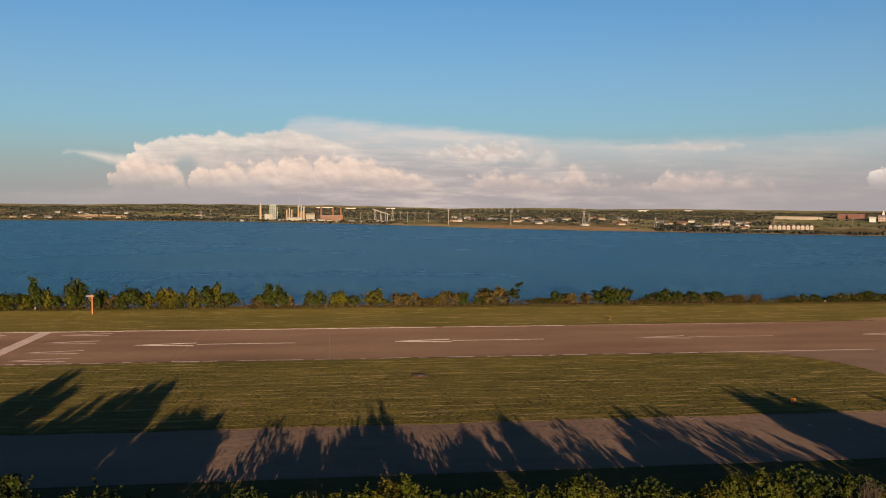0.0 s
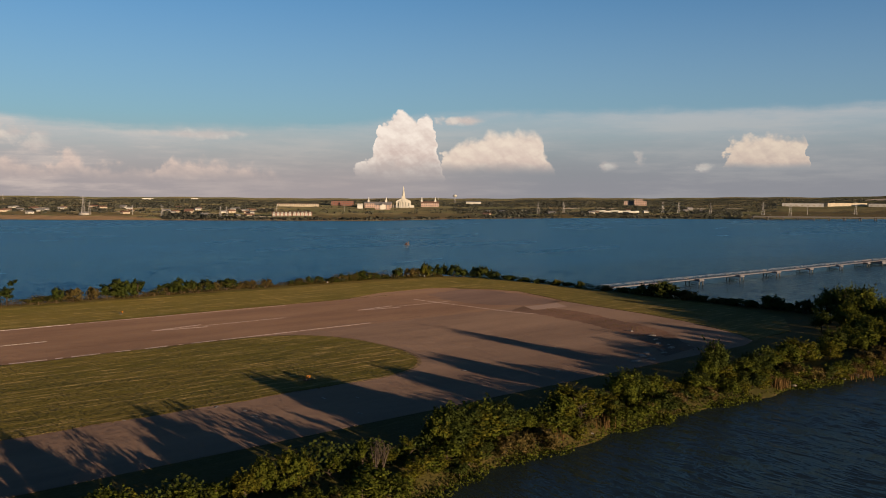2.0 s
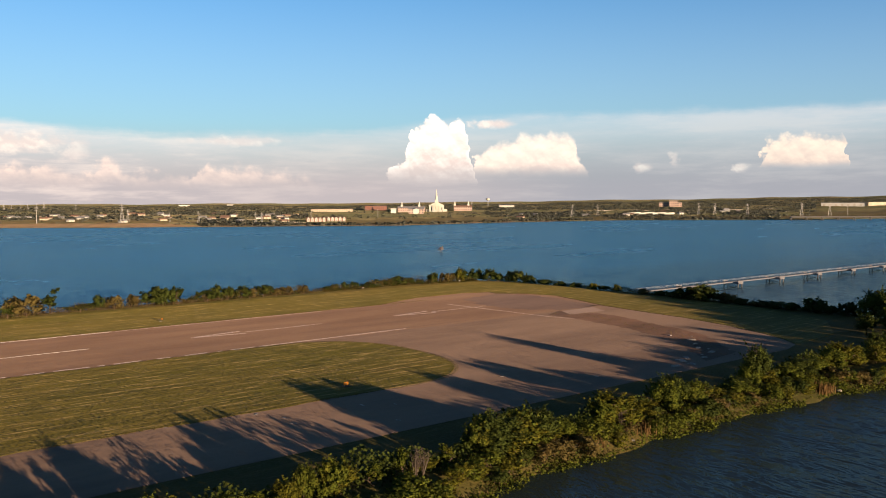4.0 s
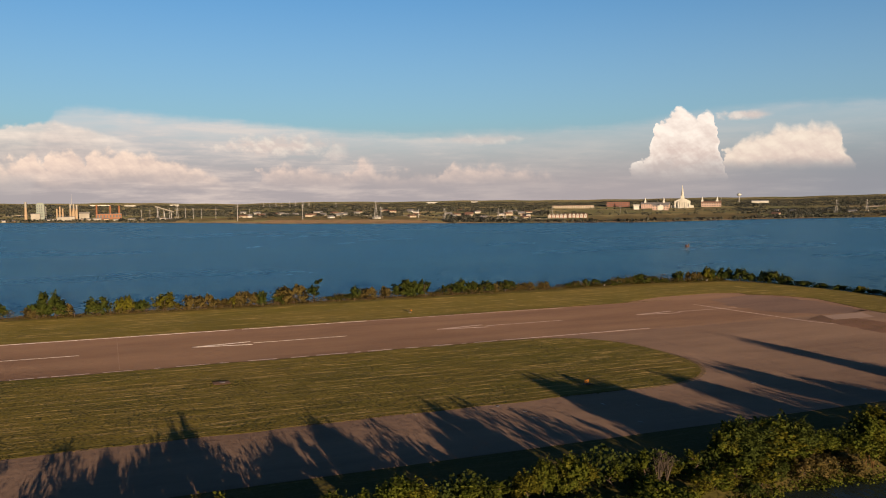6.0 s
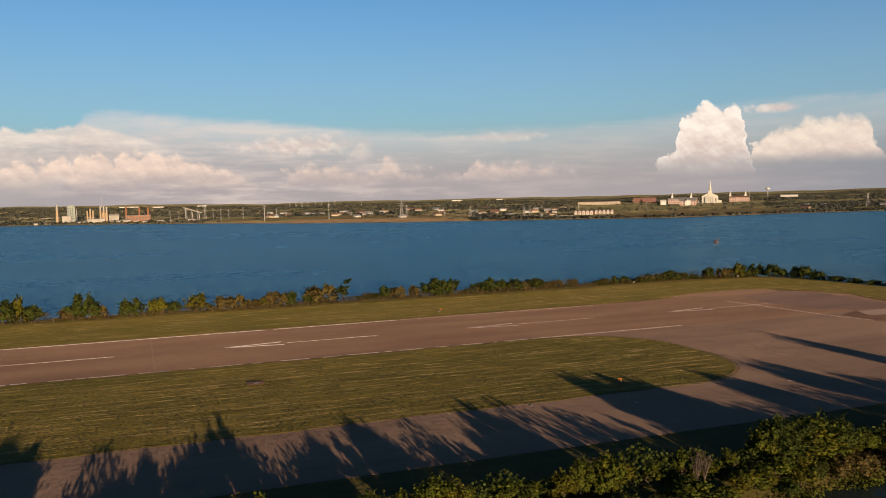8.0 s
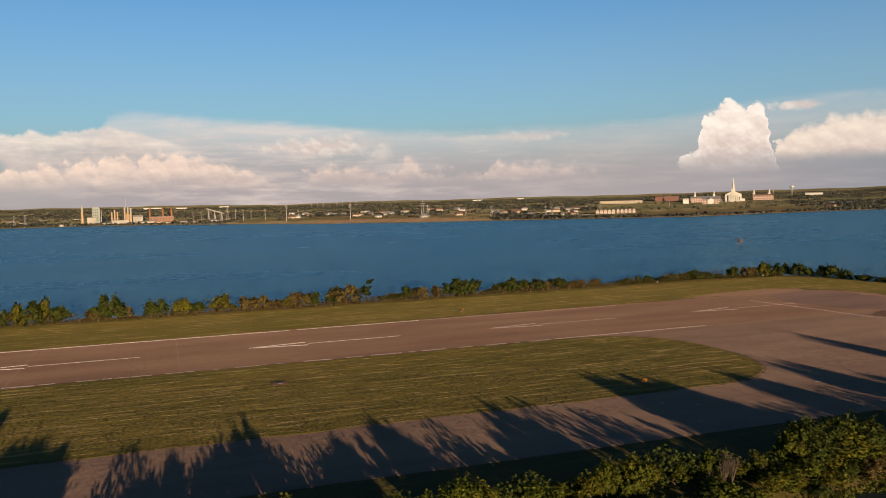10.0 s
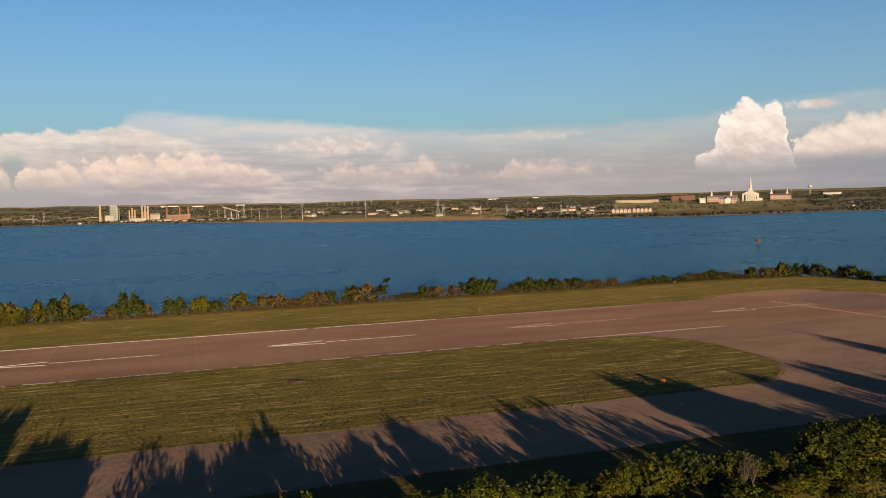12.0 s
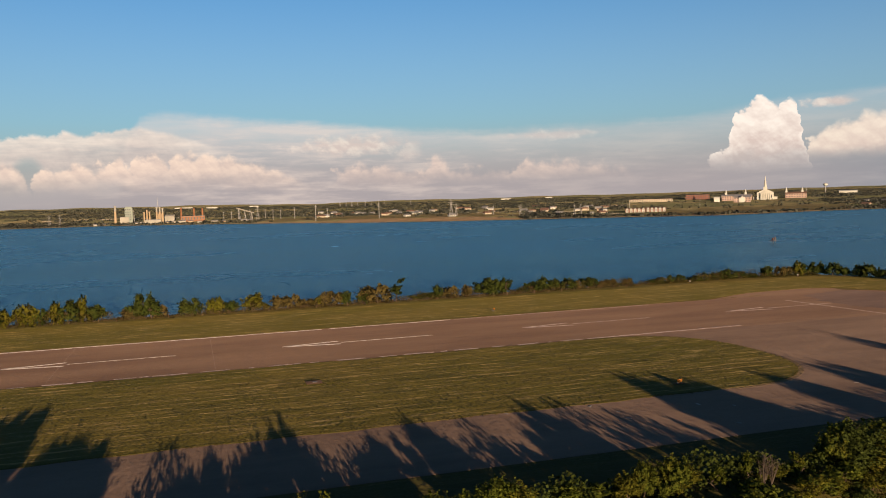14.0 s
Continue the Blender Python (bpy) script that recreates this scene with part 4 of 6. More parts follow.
    leaf_cloud("crown", pts, rng.uniform(0.6, 1.3, leaves) * leaf * np.where(inner, 1.8, 1.0), mat, root, rng, out=v * 0.9 + whole * 0.6)
    return root


placed = {}


def plant(proto, x, y, size, turn, wide=1.0, z=None, label=""):
    """The prototype itself the first time, then copies of it."""
    if z is None:
        z = ground_at(x, y)
    m = pose(x, y, z, 0, 0, turn) @ Matrix.Diagonal((size * wide, size * wide, size, 1))
    if proto not in placed:
        placed[proto] = 1
        proto.matrix_basis = m
        proto_scale[proto] = (size * wide, size * wide, size)
        ob = proto
    else:
        a, b, c = proto_scale[proto]
        ob = copy_thing(proto, m @ Matrix.Diagonal((1 / a, 1 / b, 1 / c, 1)))
    return tagged(ob, label)


proto_scale = {}


def ground_at(x, y):
    d = float(inside_distance(np.array([float(x)]), np.array([float(y)]), COAST)[0])
    return LAKE + 2.0 * min(max(d / 6.0, 0), 1) ** 0.7 if d > 0 else LAKE - 0.2


N1 = make_tree("shore_tree", 6.0, 3.0, 5200, 0.23, LEAF_GREEN, 11, "broad green shore tree in low sunlight", low=0.25, lobes=22)
N2 = make_tree("shore_tree", 6.0, 2.4, 4600, 0.21, LEAF_YELLOW, 12, "yellow-green willow-like shore tree", low=0.2, lobes=20)
N3 = make_tree("shore_tree", 8.0, 3.4, 5600, 0.25, LEAF_DARK, 13, "tall dark green shore tree", low=0.25, lobes=24)
N4 = make_tree("shore_tree", 6.0, 1.5, 2487, 0.24, LEAF_GREEN, 14, "slender upright green shore tree", low=0.25, lobes=16)
S1 = make_tree("shrub", 3.0, 2.2, 1900, 0.2, LEAF_GREEN, 21, "dense green shrub on the bank", "shrub", 4, 0.15, 16)
S2 = make_tree("shrub", 3.0, 2.0, 1750, 0.2, LEAF_YELLOW, 22, "yellow-green shrub on the water's edge", "shrub", 5, 0.15, 15)
S3 = make_tree("shrub", 2.6, 1.9, 2000, 0.17, LEAF_RUST, 23, "rust-brown shrub on the water's edge", "shrub", 5, 0.15, 14)
S4 = make_tree("shrub", 3.0, 2.1, 1900, 0.2, LEAF_DARK, 24, "dark green shrub on the bank", "shrub", 4, 0.12, 14)
N5 = make_tree("shore_tree", 8.0, 3.3, 3400, 0.35, LEAF_DARK, 15, "tall dark green shore tree", low=0.2, lobes=20)
F1 = make_tree("shore_tree", 6.0, 3.4, 2100, 0.44, LEAF_DARK, 31, "dark green round tree by the lake shore", low=0.15, lobes=18)
F2 = make_tree("shrub", 4.5, 3.0, 1700, 0.42, LEAF_DARK, 32, "green shrub by the lake shore", "shrub", 3, 0.12, 15)
F3 = make_tree("shrub", 4.5, 2.7, 1700, 0.4, LEAF_YELLOW, 33, "yellow-green shrub by the lake shore", "shrub", 4, 0.1, 14)
F4 = make_tree("shrub", 4.0, 3.2, 1700, 0.4, LEAF_RUST, 34, "rust-coloured shrub by the lake shore", "shrub", 4, 0.1, 15)
F5 = make_tree("shore_tree", 8.0, 1.9, 2200, 0.38, LEAF_DARK, 35, "slim dark green tree by the lake shore", low=0.2, lobes=14)
F6 = make_tree("shore_tree", 6.5, 1.5, 900, 0.34, LEAF_DARK, 36, "thin leaning tree with sparse leaves", low=0.4, lobes=8)

# ---- near bank: trees in stretches from west to east; x, height, half breadth, kind ----
rnd = random.Random(3)
CROWN = {N1: (6.0, 2.75), N2: (6.0, 2.2), N3: (8.0, 3.1), N4: (6.0, 1.4), N5: (8.0, 3.0)}
GROVE_WEST = [(-73, 5.4, 2.6, N5), (-67, 5.8, 2.4, N5), (-61, 5.2, 2.6, N5), (-56, 6.2, 2.2, N5), (-51.5, 6.8, 1.7, N5), (-48.7, 8.3, 1.3, N5), (-45, 7.0, 1.9, N5), (-40, 6.2, 1.2, N4), (-37.8, 7.0, 1.1, N4),
              (-33.6, 6.5, 2.1, N5), (-30.6, 7.0, 1.9, N5), (-28, 7.1, 1.4, N5), (-23, 5.9, 1.9, N1), (-20.2, 5.9, 1.6, N3), (-18.2, 5.0, 1.0, N1)]
TAXI_WEST = [(-5.6, 2.7, 1.3, N2), (-4.0, 3.3, 1.2, N1), (-1.5, 4.1, 1.2, N1), (3.0, 3.5, 1.3, N2), (5.4, 4.4, 1.6, N1), (7.9, 4.7, 1.5, N2), (9.8, 5.6, 0.75, N4), (11.6, 3.9, 1.4, N1), (14, 2.4, 0.8, N4), (16.1, 2.2, 0.8, N2),
             (18.4, 3.1, 1.0, N2), (20.6, 3.9, 1.4, N1), (24.2, 3.7, 0.9, N4), (27.6, 4.6, 1.7, N1), (30, 3.8, 1.5, N2), (36.8, 2.9, 1.4, N1), (40.1, 2.6, 0.8, N4)]
TAXI_EAST = [(43, 3.3, 1.0, N2), (45.4, 4.4, 1.0, N1), (47.8, 5.1, 1.4, N1), (50, 3.6, 1.0, N2), (54.7, 2.9, 0.7, N4), (58.8, 3.8, 0.6, N4), (62, 2.0, 1.0, N2), (65.8, 2.9, 0.7, N4),
             (71.8, 5.9, 1.5, N1), (73.4, 6.0, 1.5, N3), (75.2, 5.6, 1.8, N3), (78.4, 5.8, 2.0, N1), (81.4, 5.6, 1.7, N3), (77, 4.8, 2.4, N2), (73.5, 4.4, 1.8, N3), (80, 4.6, 2.2, N1), (83.8, 3.4, 1.2, N2), (86.8, 3.2, 1.2, N1)]
APRON = [(95.2, 4.4, 1.3, N1), (97.8, 5.2, 2.0, N2), (99.6, 4.0, 1.2, N1), (105.4, 2.9, 1.3, N2), (110.6, 5.9, 1.8, N1), (113.0, 5.4, 1.6, N3), (117.8, 4.2, 1.5, N1), (121, 3.0, 1.4, N2), (128, 3.2, 1.7, N1), (131, 2.8, 1.4, N3),
         (136.8, 7.7, 1.5, N3), (135, 5.0, 1.3, N1), (140, 3.0, 1.4, N2), (146, 3.2, 1.8, N1), (152, 3.8, 1.9, N3), (155.4, 3.8, 1.8, N1), (158.5, 3.0, 1.4, N2), (164, 4.4, 1.8, N1), (167.2, 4.8, 2.0, N2), (171, 3.6, 1.6, N1)]
for row in (GROVE_WEST, TAXI_WEST, TAXI_EAST, APRON):
    for x, h, w, p in row:
        full, breadth = CROWN[p]
        size = (0.98 if p is N4 else 1.1) * h / full
        plant(p, x, (79.5 if x < -12 else 82.2) + rnd.uniform(-0.7, 0.7), size, rnd.uniform(0, 360), (1.6 if p is N4 else 1.95) * w / (breadth * size))
# thick low growth between the western trees
x = -76.0
while x < -16:
    h = rnd.uniform(4.6, 5.6) if x < -29 or x > -24.8 else 2.8
    plant(N5, x, 79 + rnd.uniform(-1, 1), h / 8.0, rnd.uniform(0, 360), rnd.uniform(1.9, 2.3))
    x += rnd.uniform(2.0, 2.6)
# the thick clump on the point: x, y, height, kind
POINT = [(175, 79, 4.0, N2), (180, 81, 4.2, N1), (186, 84, 5.2, N3), (188, 78, 4.4, N1), (194, 80, 5.0, N1), (198, 86, 4.6, N3), (201, 79, 5.8, N2), (206, 84, 6.4, N1), (210, 79, 6.4, N1), (212, 90, 6.6, N3),
         (216, 82, 7.2, N2), (219, 95, 8.2, N3), (222, 85, 8.2, N3), (227, 90, 8.8, N3), (228, 100, 9.2, N3), (232, 95, 10.0, N3), (237, 99, 10.4, N3), (241, 104, 9.8, N3), (243, 110, 8.6, N3), (236, 90, 7.6, N1), (239, 95, 8.4, N1), (243, 101, 8.0, N1),
         (232, 86, 6.6, N2), (235, 108, 7.4, N3), (209, 97, 5.6, N3), (224, 79, 5.6, N1)]
for i, (x, y, h, p) in enumerate(POINT):
    if p is N3 and i % 2:
        p = N1
    plant(p, x, y, 1.06 * h / CROWN[p][0], rnd.uniform(0, 360), rnd.uniform(1.1, 1.35) * (6 / max(h, 4)) ** 0.35)
# the hedge under them
x = -75.0
while x < 234:
    shore_y = float(np.interp(x, [p[0] for p in COAST[:14]], [p[1] for p in COAST[:14]]))
    h = rnd.uniform(1.8, 2.9) * (1.2 if x > 180 else 1.0)
    p = rnd.choice((S1, S4, S2, S1, S3))
    plant(p, x + rnd.uniform(-0.8, 0.8), shore_y + rnd.uniform(0.9, 3.8), h / (2.6 if p is S3 else 3.0), rnd.uniform(0, 360), rnd.uniform(1.3, 1.9))
    x += rnd.uniform(1.6, 2.3)

# ---- eastern bank: y, height, half breadth, kind ----
BROAD = {F1: (6.0, 3.2), F2: (4.5, 2.9), F3: (4.5, 2.6), F4: (4.0, 3.0), F5: (8.0, 1.8), F6: (6.5, 1.5)}


def by_lake(x, y, h, w, p):
    full, breadth = BROAD[p]
    h = 1.1 * h
    plant(p, x, y, h / full, rnd.uniform(0, 360), 1.5 * w / (breadth * h / full))


EAST_BANK = [(116, 3.8, 2.4, F2), (126, 4.2, 3.0, F1), (121, 2.4, 2.4, F2), (133, 2.2, 2.6, F2), (139, 2.0, 3.2, F2), (145, 1.8, 2.6, F4), (155, 3.0, 2.6, F4), (150.5, 1.9, 2.2, F2), (162, 4.4, 3.0, F1), (166, 5.2, 3.4, F1), (171, 3.9, 2.8, F1), (175, 2.4, 2.2, F2),
             (181, 1.9, 2.2, F2), (189, 1.8, 2.0, F4), (201, 2.4, 1.4, F3), (207, 1.6, 1.8, F2), (213, 2.2, 1.6, F3), (222, 1.9, 2.2, F2), (229, 1.9, 2.0, F1), (236, 2.0, 2.4, F2)]
for y, h, w, p in EAST_BANK:
    by_lake(238.5 - max(0, y - 225) * 0.2, y, h, w, p)

# ---- far bank: x, height, half breadth, kind ----
BANK_WEST = [(-112, 5, 3.4, F1), (-105, 5.5, 3.2, F2), (-99, 4.6, 2.8, F3), (-95.5, 5.2, 3.2, F1), (-92.5, 4.6, 2.0, F3), (-89.8, 10.0, 1.5, F5), (-88.6, 7.2, 2.2, F1), (-86, 6.2, 2.0, F3), (-83.6, 4.2, 2.4, F2), (-78.2, 9.4, 2.5, F1), (-78, 6.0, 1.8, F3), (-75.4, 7.6, 1.4, F5),
             (-70.8, 6.0, 2.7, F1), (-67.5, 4.2, 1.8, F4), (-64.5, 3.8, 2.0, F2), (-60, 6.6, 3.6, F1), (-55.6, 5.0, 1.8, F3), (-51.8, 6.0, 1.5, F3), (-49.2, 6.1, 2.2, F3), (-46, 5.0, 1.6, F1), (-42.2, 6.3, 2.0, F3), (-38.4, 6.8, 2.9, F1), (-34.5, 7.5, 1.7, F3), (-30.8, 4.8, 2.9, F2)]
BANK_MID = [(-22, 3.0, 2.3, F4), (-17.4, 7.4, 2.9, F1), (-15.2, 5.4, 2.6, F1), (-19.6, 4.6, 2.2, F2), (-13, 3.6, 2.0, F4), (-3.6, 5.3, 3.0, F1), (3.2, 4.6, 1.9, F3), (5.2, 5.0, 1.9, F3), (8.6, 3.6, 2.4, F2), (16.5, 5.2, 3.0, F3), (22.6, 4.1, 2.2, F4), (26.9, 4.3, 2.6, F4),
            (32.6, 2.8, 2.6, F4), (36.2, 3.3, 1.3, F3), (38.8, 4.6, 1.5, F4), (42, 4.4, 2.4, F4), (44.8, 4.6, 1.8, F1), (54.2, 5.8, 4.2, F4), (51.8, 4.4, 2.2, F1), (62, 7.0, 1.9, F6), (70, 1.9, 3.0, F2), (74.5, 2.2, 3.0, F2), (76.4, 4.6, 1.6, F1), (80.8, 3.9, 2.4, F4)]
BANK_EAST = [(87.2, 3.7, 1.7, F4), (93.4, 5.9, 3.4, F1), (96.4, 5.5, 2.2, F1), (100.4, 5.4, 2.2, F2), (106, 1.6, 1.2, F2), (111, 3.7, 3.0, F2), (115.9, 5.0, 2.3, F1), (119.4, 4.2, 1.9, F2), (124, 4.1, 2.7, F1), (128, 3.1, 1.6, F4), (132.8, 3.9, 2.8, F2), (137, 2.4, 1.6, F4), (141, 2.8, 1.9, F4), (147.4, 2.9, 1.6, F4),
             (158, 2.0, 1.0, F1), (161.6, 2.4, 1.5, F1), (165.8, 3.0, 1.3, F1), (169.7, 2.7, 1.6, F2), (176, 2.2, 2.3, F1), (180, 3.2, 1.1, F1), (184, 2.6, 1.7, F2)]
BANK_BEND = [(188, 3.4, 1.8, F1), (190.6, 3.8, 2.6, F1), (195.4, 2.6, 2.2, F2), (200, 1.7, 1.6, F2), (206.4, 4.2, 2.0, F1), (211.4, 3.6, 1.7, F4), (214.4, 3.6, 1.6, F4), (218.4, 5.2, 1.9, F3), (222, 4.4, 2.2, F1)]
for row in (BANK_WEST, BANK_MID, BANK_EAST, BANK_BEND):
    for x, h, w, p in row:
        by_lake(x, 271 + rnd.uniform(-0.6, 0.8) - max(0, x - 195) * 0.15, h, w, p)
# the trees where the bank turns: x, y, height, half breadth, kind
for x, y, h, w, p in [(226, 266, 4.8, 2.6, F1), (229, 261, 4.8, 2.8, F1), (231, 256.5, 3.2, 1.6, F2), (233.4, 252.5, 4.4, 2.0, F1), (234.6, 248.6, 4.8, 2.6, F1), (236, 244.6, 3.4, 1.9, F1)]:
    by_lake(x, y, h, w, p)
# a closed lumpy hedge where the shore bends, on the far bank and the eastern one
hedge = np.random.default_rng(37)


def hedge_leaves(name, xs, ys, tall, spread, leaf, mat, label):
    """A ragged hedge of leaf blades under a lumpy top."""
    n = len(xs)
    top = tall * (1 + 0.3 * np.sin(xs / 3.3 + ys / 2.9) + 0.25 * np.sin(xs / 1.37 - ys / 1.1 + 1) + 0.2 * np.sin(xs / 7.7 + ys / 6.1))
    off = hedge.normal(size=n) * spread
    pts = np.stack([xs + hedge.normal(size=n) * 0.4, ys + off, np.zeros(n)], 1)
    pts[:, 2] = hedge.random(n) ** 0.7 * np.maximum(top, 0.4) * np.exp(-(off / spread) ** 2 * 0.25) - 0.3
    return tagged(leaf_cloud(name, pts, hedge.uniform(0.7, 1.3, n) * leaf, mat, None, hedge, 0.35), label, "hedge", kind="stuff")


hx = hedge.uniform(-76, 202, 36000)
hedge_leaves("bank_hedge", hx, 83.6 + 0 * hx, 3.0, 1.1, 0.42, LEAF_DARK, "dense low hedge along the near bank")
hx = hedge.uniform(104, 226, 5200)
hx = hx[(hx < 149.5) | (hx > 156.5)]
hedge_leaves("shore_hedge", hx, 272 - np.maximum(0, hx - 195) * 0.2, 1.7, 1.1, 0.45, LEAF_DARK, "dark green closed hedge along the far bank")
hy = hedge.uniform(113, 264, 5600)
hedge_leaves("shore_hedge", 240 - np.maximum(0, hy - 225) * 0.25, hy, 1.5, 1.2, 0.45, LEAF_DARK, "dark green closed hedge along the eastern bank")
under = np.random.default_rng(41)
ux = under.uniform(-118, 226, 24000)
uh = 1.2 + 0.9 * ((ux > -76) & (ux < -26)) + 0.7 * np.sin(ux / 4.1) * np.sin(ux / 1.7 + 1) + 0.4 * np.sin(ux / 9.3)
uy = 269.6 + under.normal(size=24000) * 1.3 - np.maximum(0, ux - 195) * 0.15
uh = uh * (1 + 0.35 * (ux > 100))
uz = under.random(24000) ** 0.8 * np.clip(uh, 0.4, 3.4) * 1.35
tagged(leaf_cloud("far_undergrowth", np.stack([ux, uy, uz], 1), under.uniform(0.22, 0.42, 24000), LEAF_RUST, None, under, 0.35), "rust-brown undergrowth along the far bank", "undergrowth", kind="stuff")

# ---- near bank: weeds, reeds, dead brush ----
def blades(name, spots, height, mat, label, category, seed, lean=0.25, width=0.06):
    """Upright blades in one mesh."""
    rng = np.random.default_rng(seed)
    s = Shape()
    for x, y, z, h in spots:
        a, b = rng.uniform(0, 6.28), rng.normal() * lean
        w = width * rng.uniform(0.7, 1.4)
        hh = height * h * rng.uniform(0.7, 1.2)
        tx, ty = math.cos(a + 1.57) * b * hh, math.sin(a + 1.57) * b * hh
        ca, sa = math.cos(a) * w, math.sin(a) * w
        s.add([(x - ca, y - sa, z), (x + ca, y + sa, z), (x + tx * 0.5 + ca * 0.7, y + ty * 0.5 + sa * 0.7, z + hh * 0.6), (x + tx, y + ty, z + hh), (x + tx * 0.5 - ca * 0.7, y + ty * 0.5 - sa * 0.7, z + hh * 0.6)], [(0, 1, 2, 3, 4)])
    return tagged(s.make(name, mat), label, category, kind="stuff")


rng = np.random.default_rng(77)


def coast_strip(x0, x1, n, inner, outer):
    """Random spots in a band along the near water's edge."""
    xs = rng.uniform(x0, x1, n)
    shore = np.interp(xs, [p[0] for p in COAST[:14]], [p[1] for p in COAST[:14]])
    ys = shore + rng.uniform(-outer, inner, n) + 0.8 * np.sin(xs / 3.7) + 0.5 * np.sin(xs / 1.3)
    return xs, ys


# low floating weed mats along the water
xs, ys = coast_strip(20, 226, 12000, 1.8, 1.5)
zs = LAKE + 0.05 + np.clip(rng.gamma(1.5, 0.2, len(xs)), 0, 1.2)
mats = leaf_cloud("water_weed", np.stack([xs, ys, zs], 1), rng.uniform(0.2, 0.42, len(xs)), LEAF_GREEN, None, rng, 0.35)
tagged(mats, "low green weed mat along the water's edge", "weed", kind="stuff")
xs, ys = coast_strip(-75, 236, 6000, 2.2, -0.3)
zs = np.array([ground_at(a, b) for a, b in zip(xs, ys)]) + rng.random(len(xs)) ** 0.8 * np.clip(1.15 + 0.6 * np.sin(xs / 2.3) * np.sin(ys / 1.9) + 0.35 * np.sin(xs / 6.1), 0.25, 1.9)
brush = leaf_cloud("bank_brush", np.stack([xs, ys, zs], 1), rng.uniform(0.2, 0.4, len(xs)), LEAF_DARK, None, rng, 0.35)
tagged(brush, "low tangled brush on the bank", "brush", kind="stuff")


def reed_clump(x, y, n, r, h, label, category="reeds"):
    s = rng.normal(size=(n, 2)) * r
    z = ground_at(x, y)
    return blades("reed_clump", [(x + a, y + b, max(z, LAKE - 0.1), 1.0) for a, b in s], h, REED, label, category, int(x * 10), 0.18, 0.07)


for x, y, n, r, h in [(147, 75.8, 90, 0.5, 2.2), (149.2, 75.6, 60, 0.5, 1.8), (168, 72, 160, 1.5, 1.2), (172, 71.5, 140, 1.3, 1.1), (101, 79.5, 60, 1.0, 1.4), (90, 79.5, 60, 1.2, 1.2)]:
    reed_clump(x, y, n, r, h, "clump of dry golden reeds at the water's edge")


def dead_bush(x, y, h, seed):
    r = random.Random(seed)
    root = thing("dead_bush", x, y, ground_at(x, y), 0, "bare grey-brown dead bush with thin twigs", "bush", "bare bushes")
    for i in range(9):
        a, l = r.uniform(0, 6.28), r.uniform(0.15, 0.5)
        q = Vector((math.cos(a) * l * h * 0.6, math.sin(a) * l * h * 0.6, h * r.uniform(0.6, 1.0)))
        s = Shape().tube((0, 0, -0.2), q * 0.5, 0.06, 0.04, 5).tube(q * 0.5, q, 0.04, 0.012, 4)
        for j in range(7):
            p = q * r.uniform(0.35, 0.95)
            d = Vector((r.uniform(-1, 1), r.uniform(-1, 1), r.uniform(0.2, 1.2))) * h * 0.18
            s.tube(p, p + d, 0.022, 0.008, 3)
        s.make("branch", DEAD_WOOD, root)
    return root


for i, (x, y, h) in enumerate([(59.5, 80.5, 4.0), (61, 81, 3.4), (97.5, 80.5, 3.2)]):
    dead_bush(x, y, h, i)

# pale shore rocks
for i, (x, y, w) in enumerate([(95, 78.4, 1.1), (97, 78.0, 0.8), (93.4, 78.9, 0.7), (230.5, 80.5, 1.0), (166, 72.2, 1.0), (170, 71.6, 1.3), (152, 75.2, 0.9), (88, 78.2, 0.7), (229, 79.3, 0.7)]):
    r = random.Random(i)
    bm = bmesh.new()
    bmesh.ops.create_icosphere(bm, subdivisions=2, radius=w * 0.5)
    for v in bm.verts:
        v.co = Vector((v.co.x * 1.3, v.co.y, v.co.z * 0.6)) * r.uniform(0.82, 1.15)
    me = bpy.data.meshes.new("shore_rock")
    bm.to_mesh(me)
    bm.free()
    me.materials.append(CONCRETE)
    ob = new("shore_rock", me)
    ob.matrix_basis = pose(x, y, ground_at(x, y) + w * 0.1, 0, 0, r.uniform(0, 360))
    tagged(ob, "pale rock at the water's edge", "rock", "shore rocks")

# grass fringe that breaks the pavement's edges
spots = []
for n, line in ((2600, lambda u: (-110 + u * 196, 123.2)), (1500, lambda u: (-110 + u * 196, 176.6)), (1600, lambda u: (-110 + u * 280, 224.3)),
                (300, lambda u: nose[min(40, int(u * 41))])):
    for u in rng.random(n):
        x, y = line(u)
        spots.append((x + rng.normal() * 0.35, y + rng.normal() * 0.3, 0.06, 1.0))
blades("grass_fringe", spots, 0.13, LEAF_RUST, "ragged dry grass fringe along the pavement", "grass", 4, 0.4, 0.09)
# weeds in the broken strip
spots = [(x + rng.normal() * 2.2, y + rng.normal() * 2.2, 0.06, 1.0) for x, y in band for _ in range(3)]
blades("strip_weeds", spots, 0.2, LEAF_RUST, "dry weeds in broken asphalt", "weeds", 5, 0.4, 0.1)

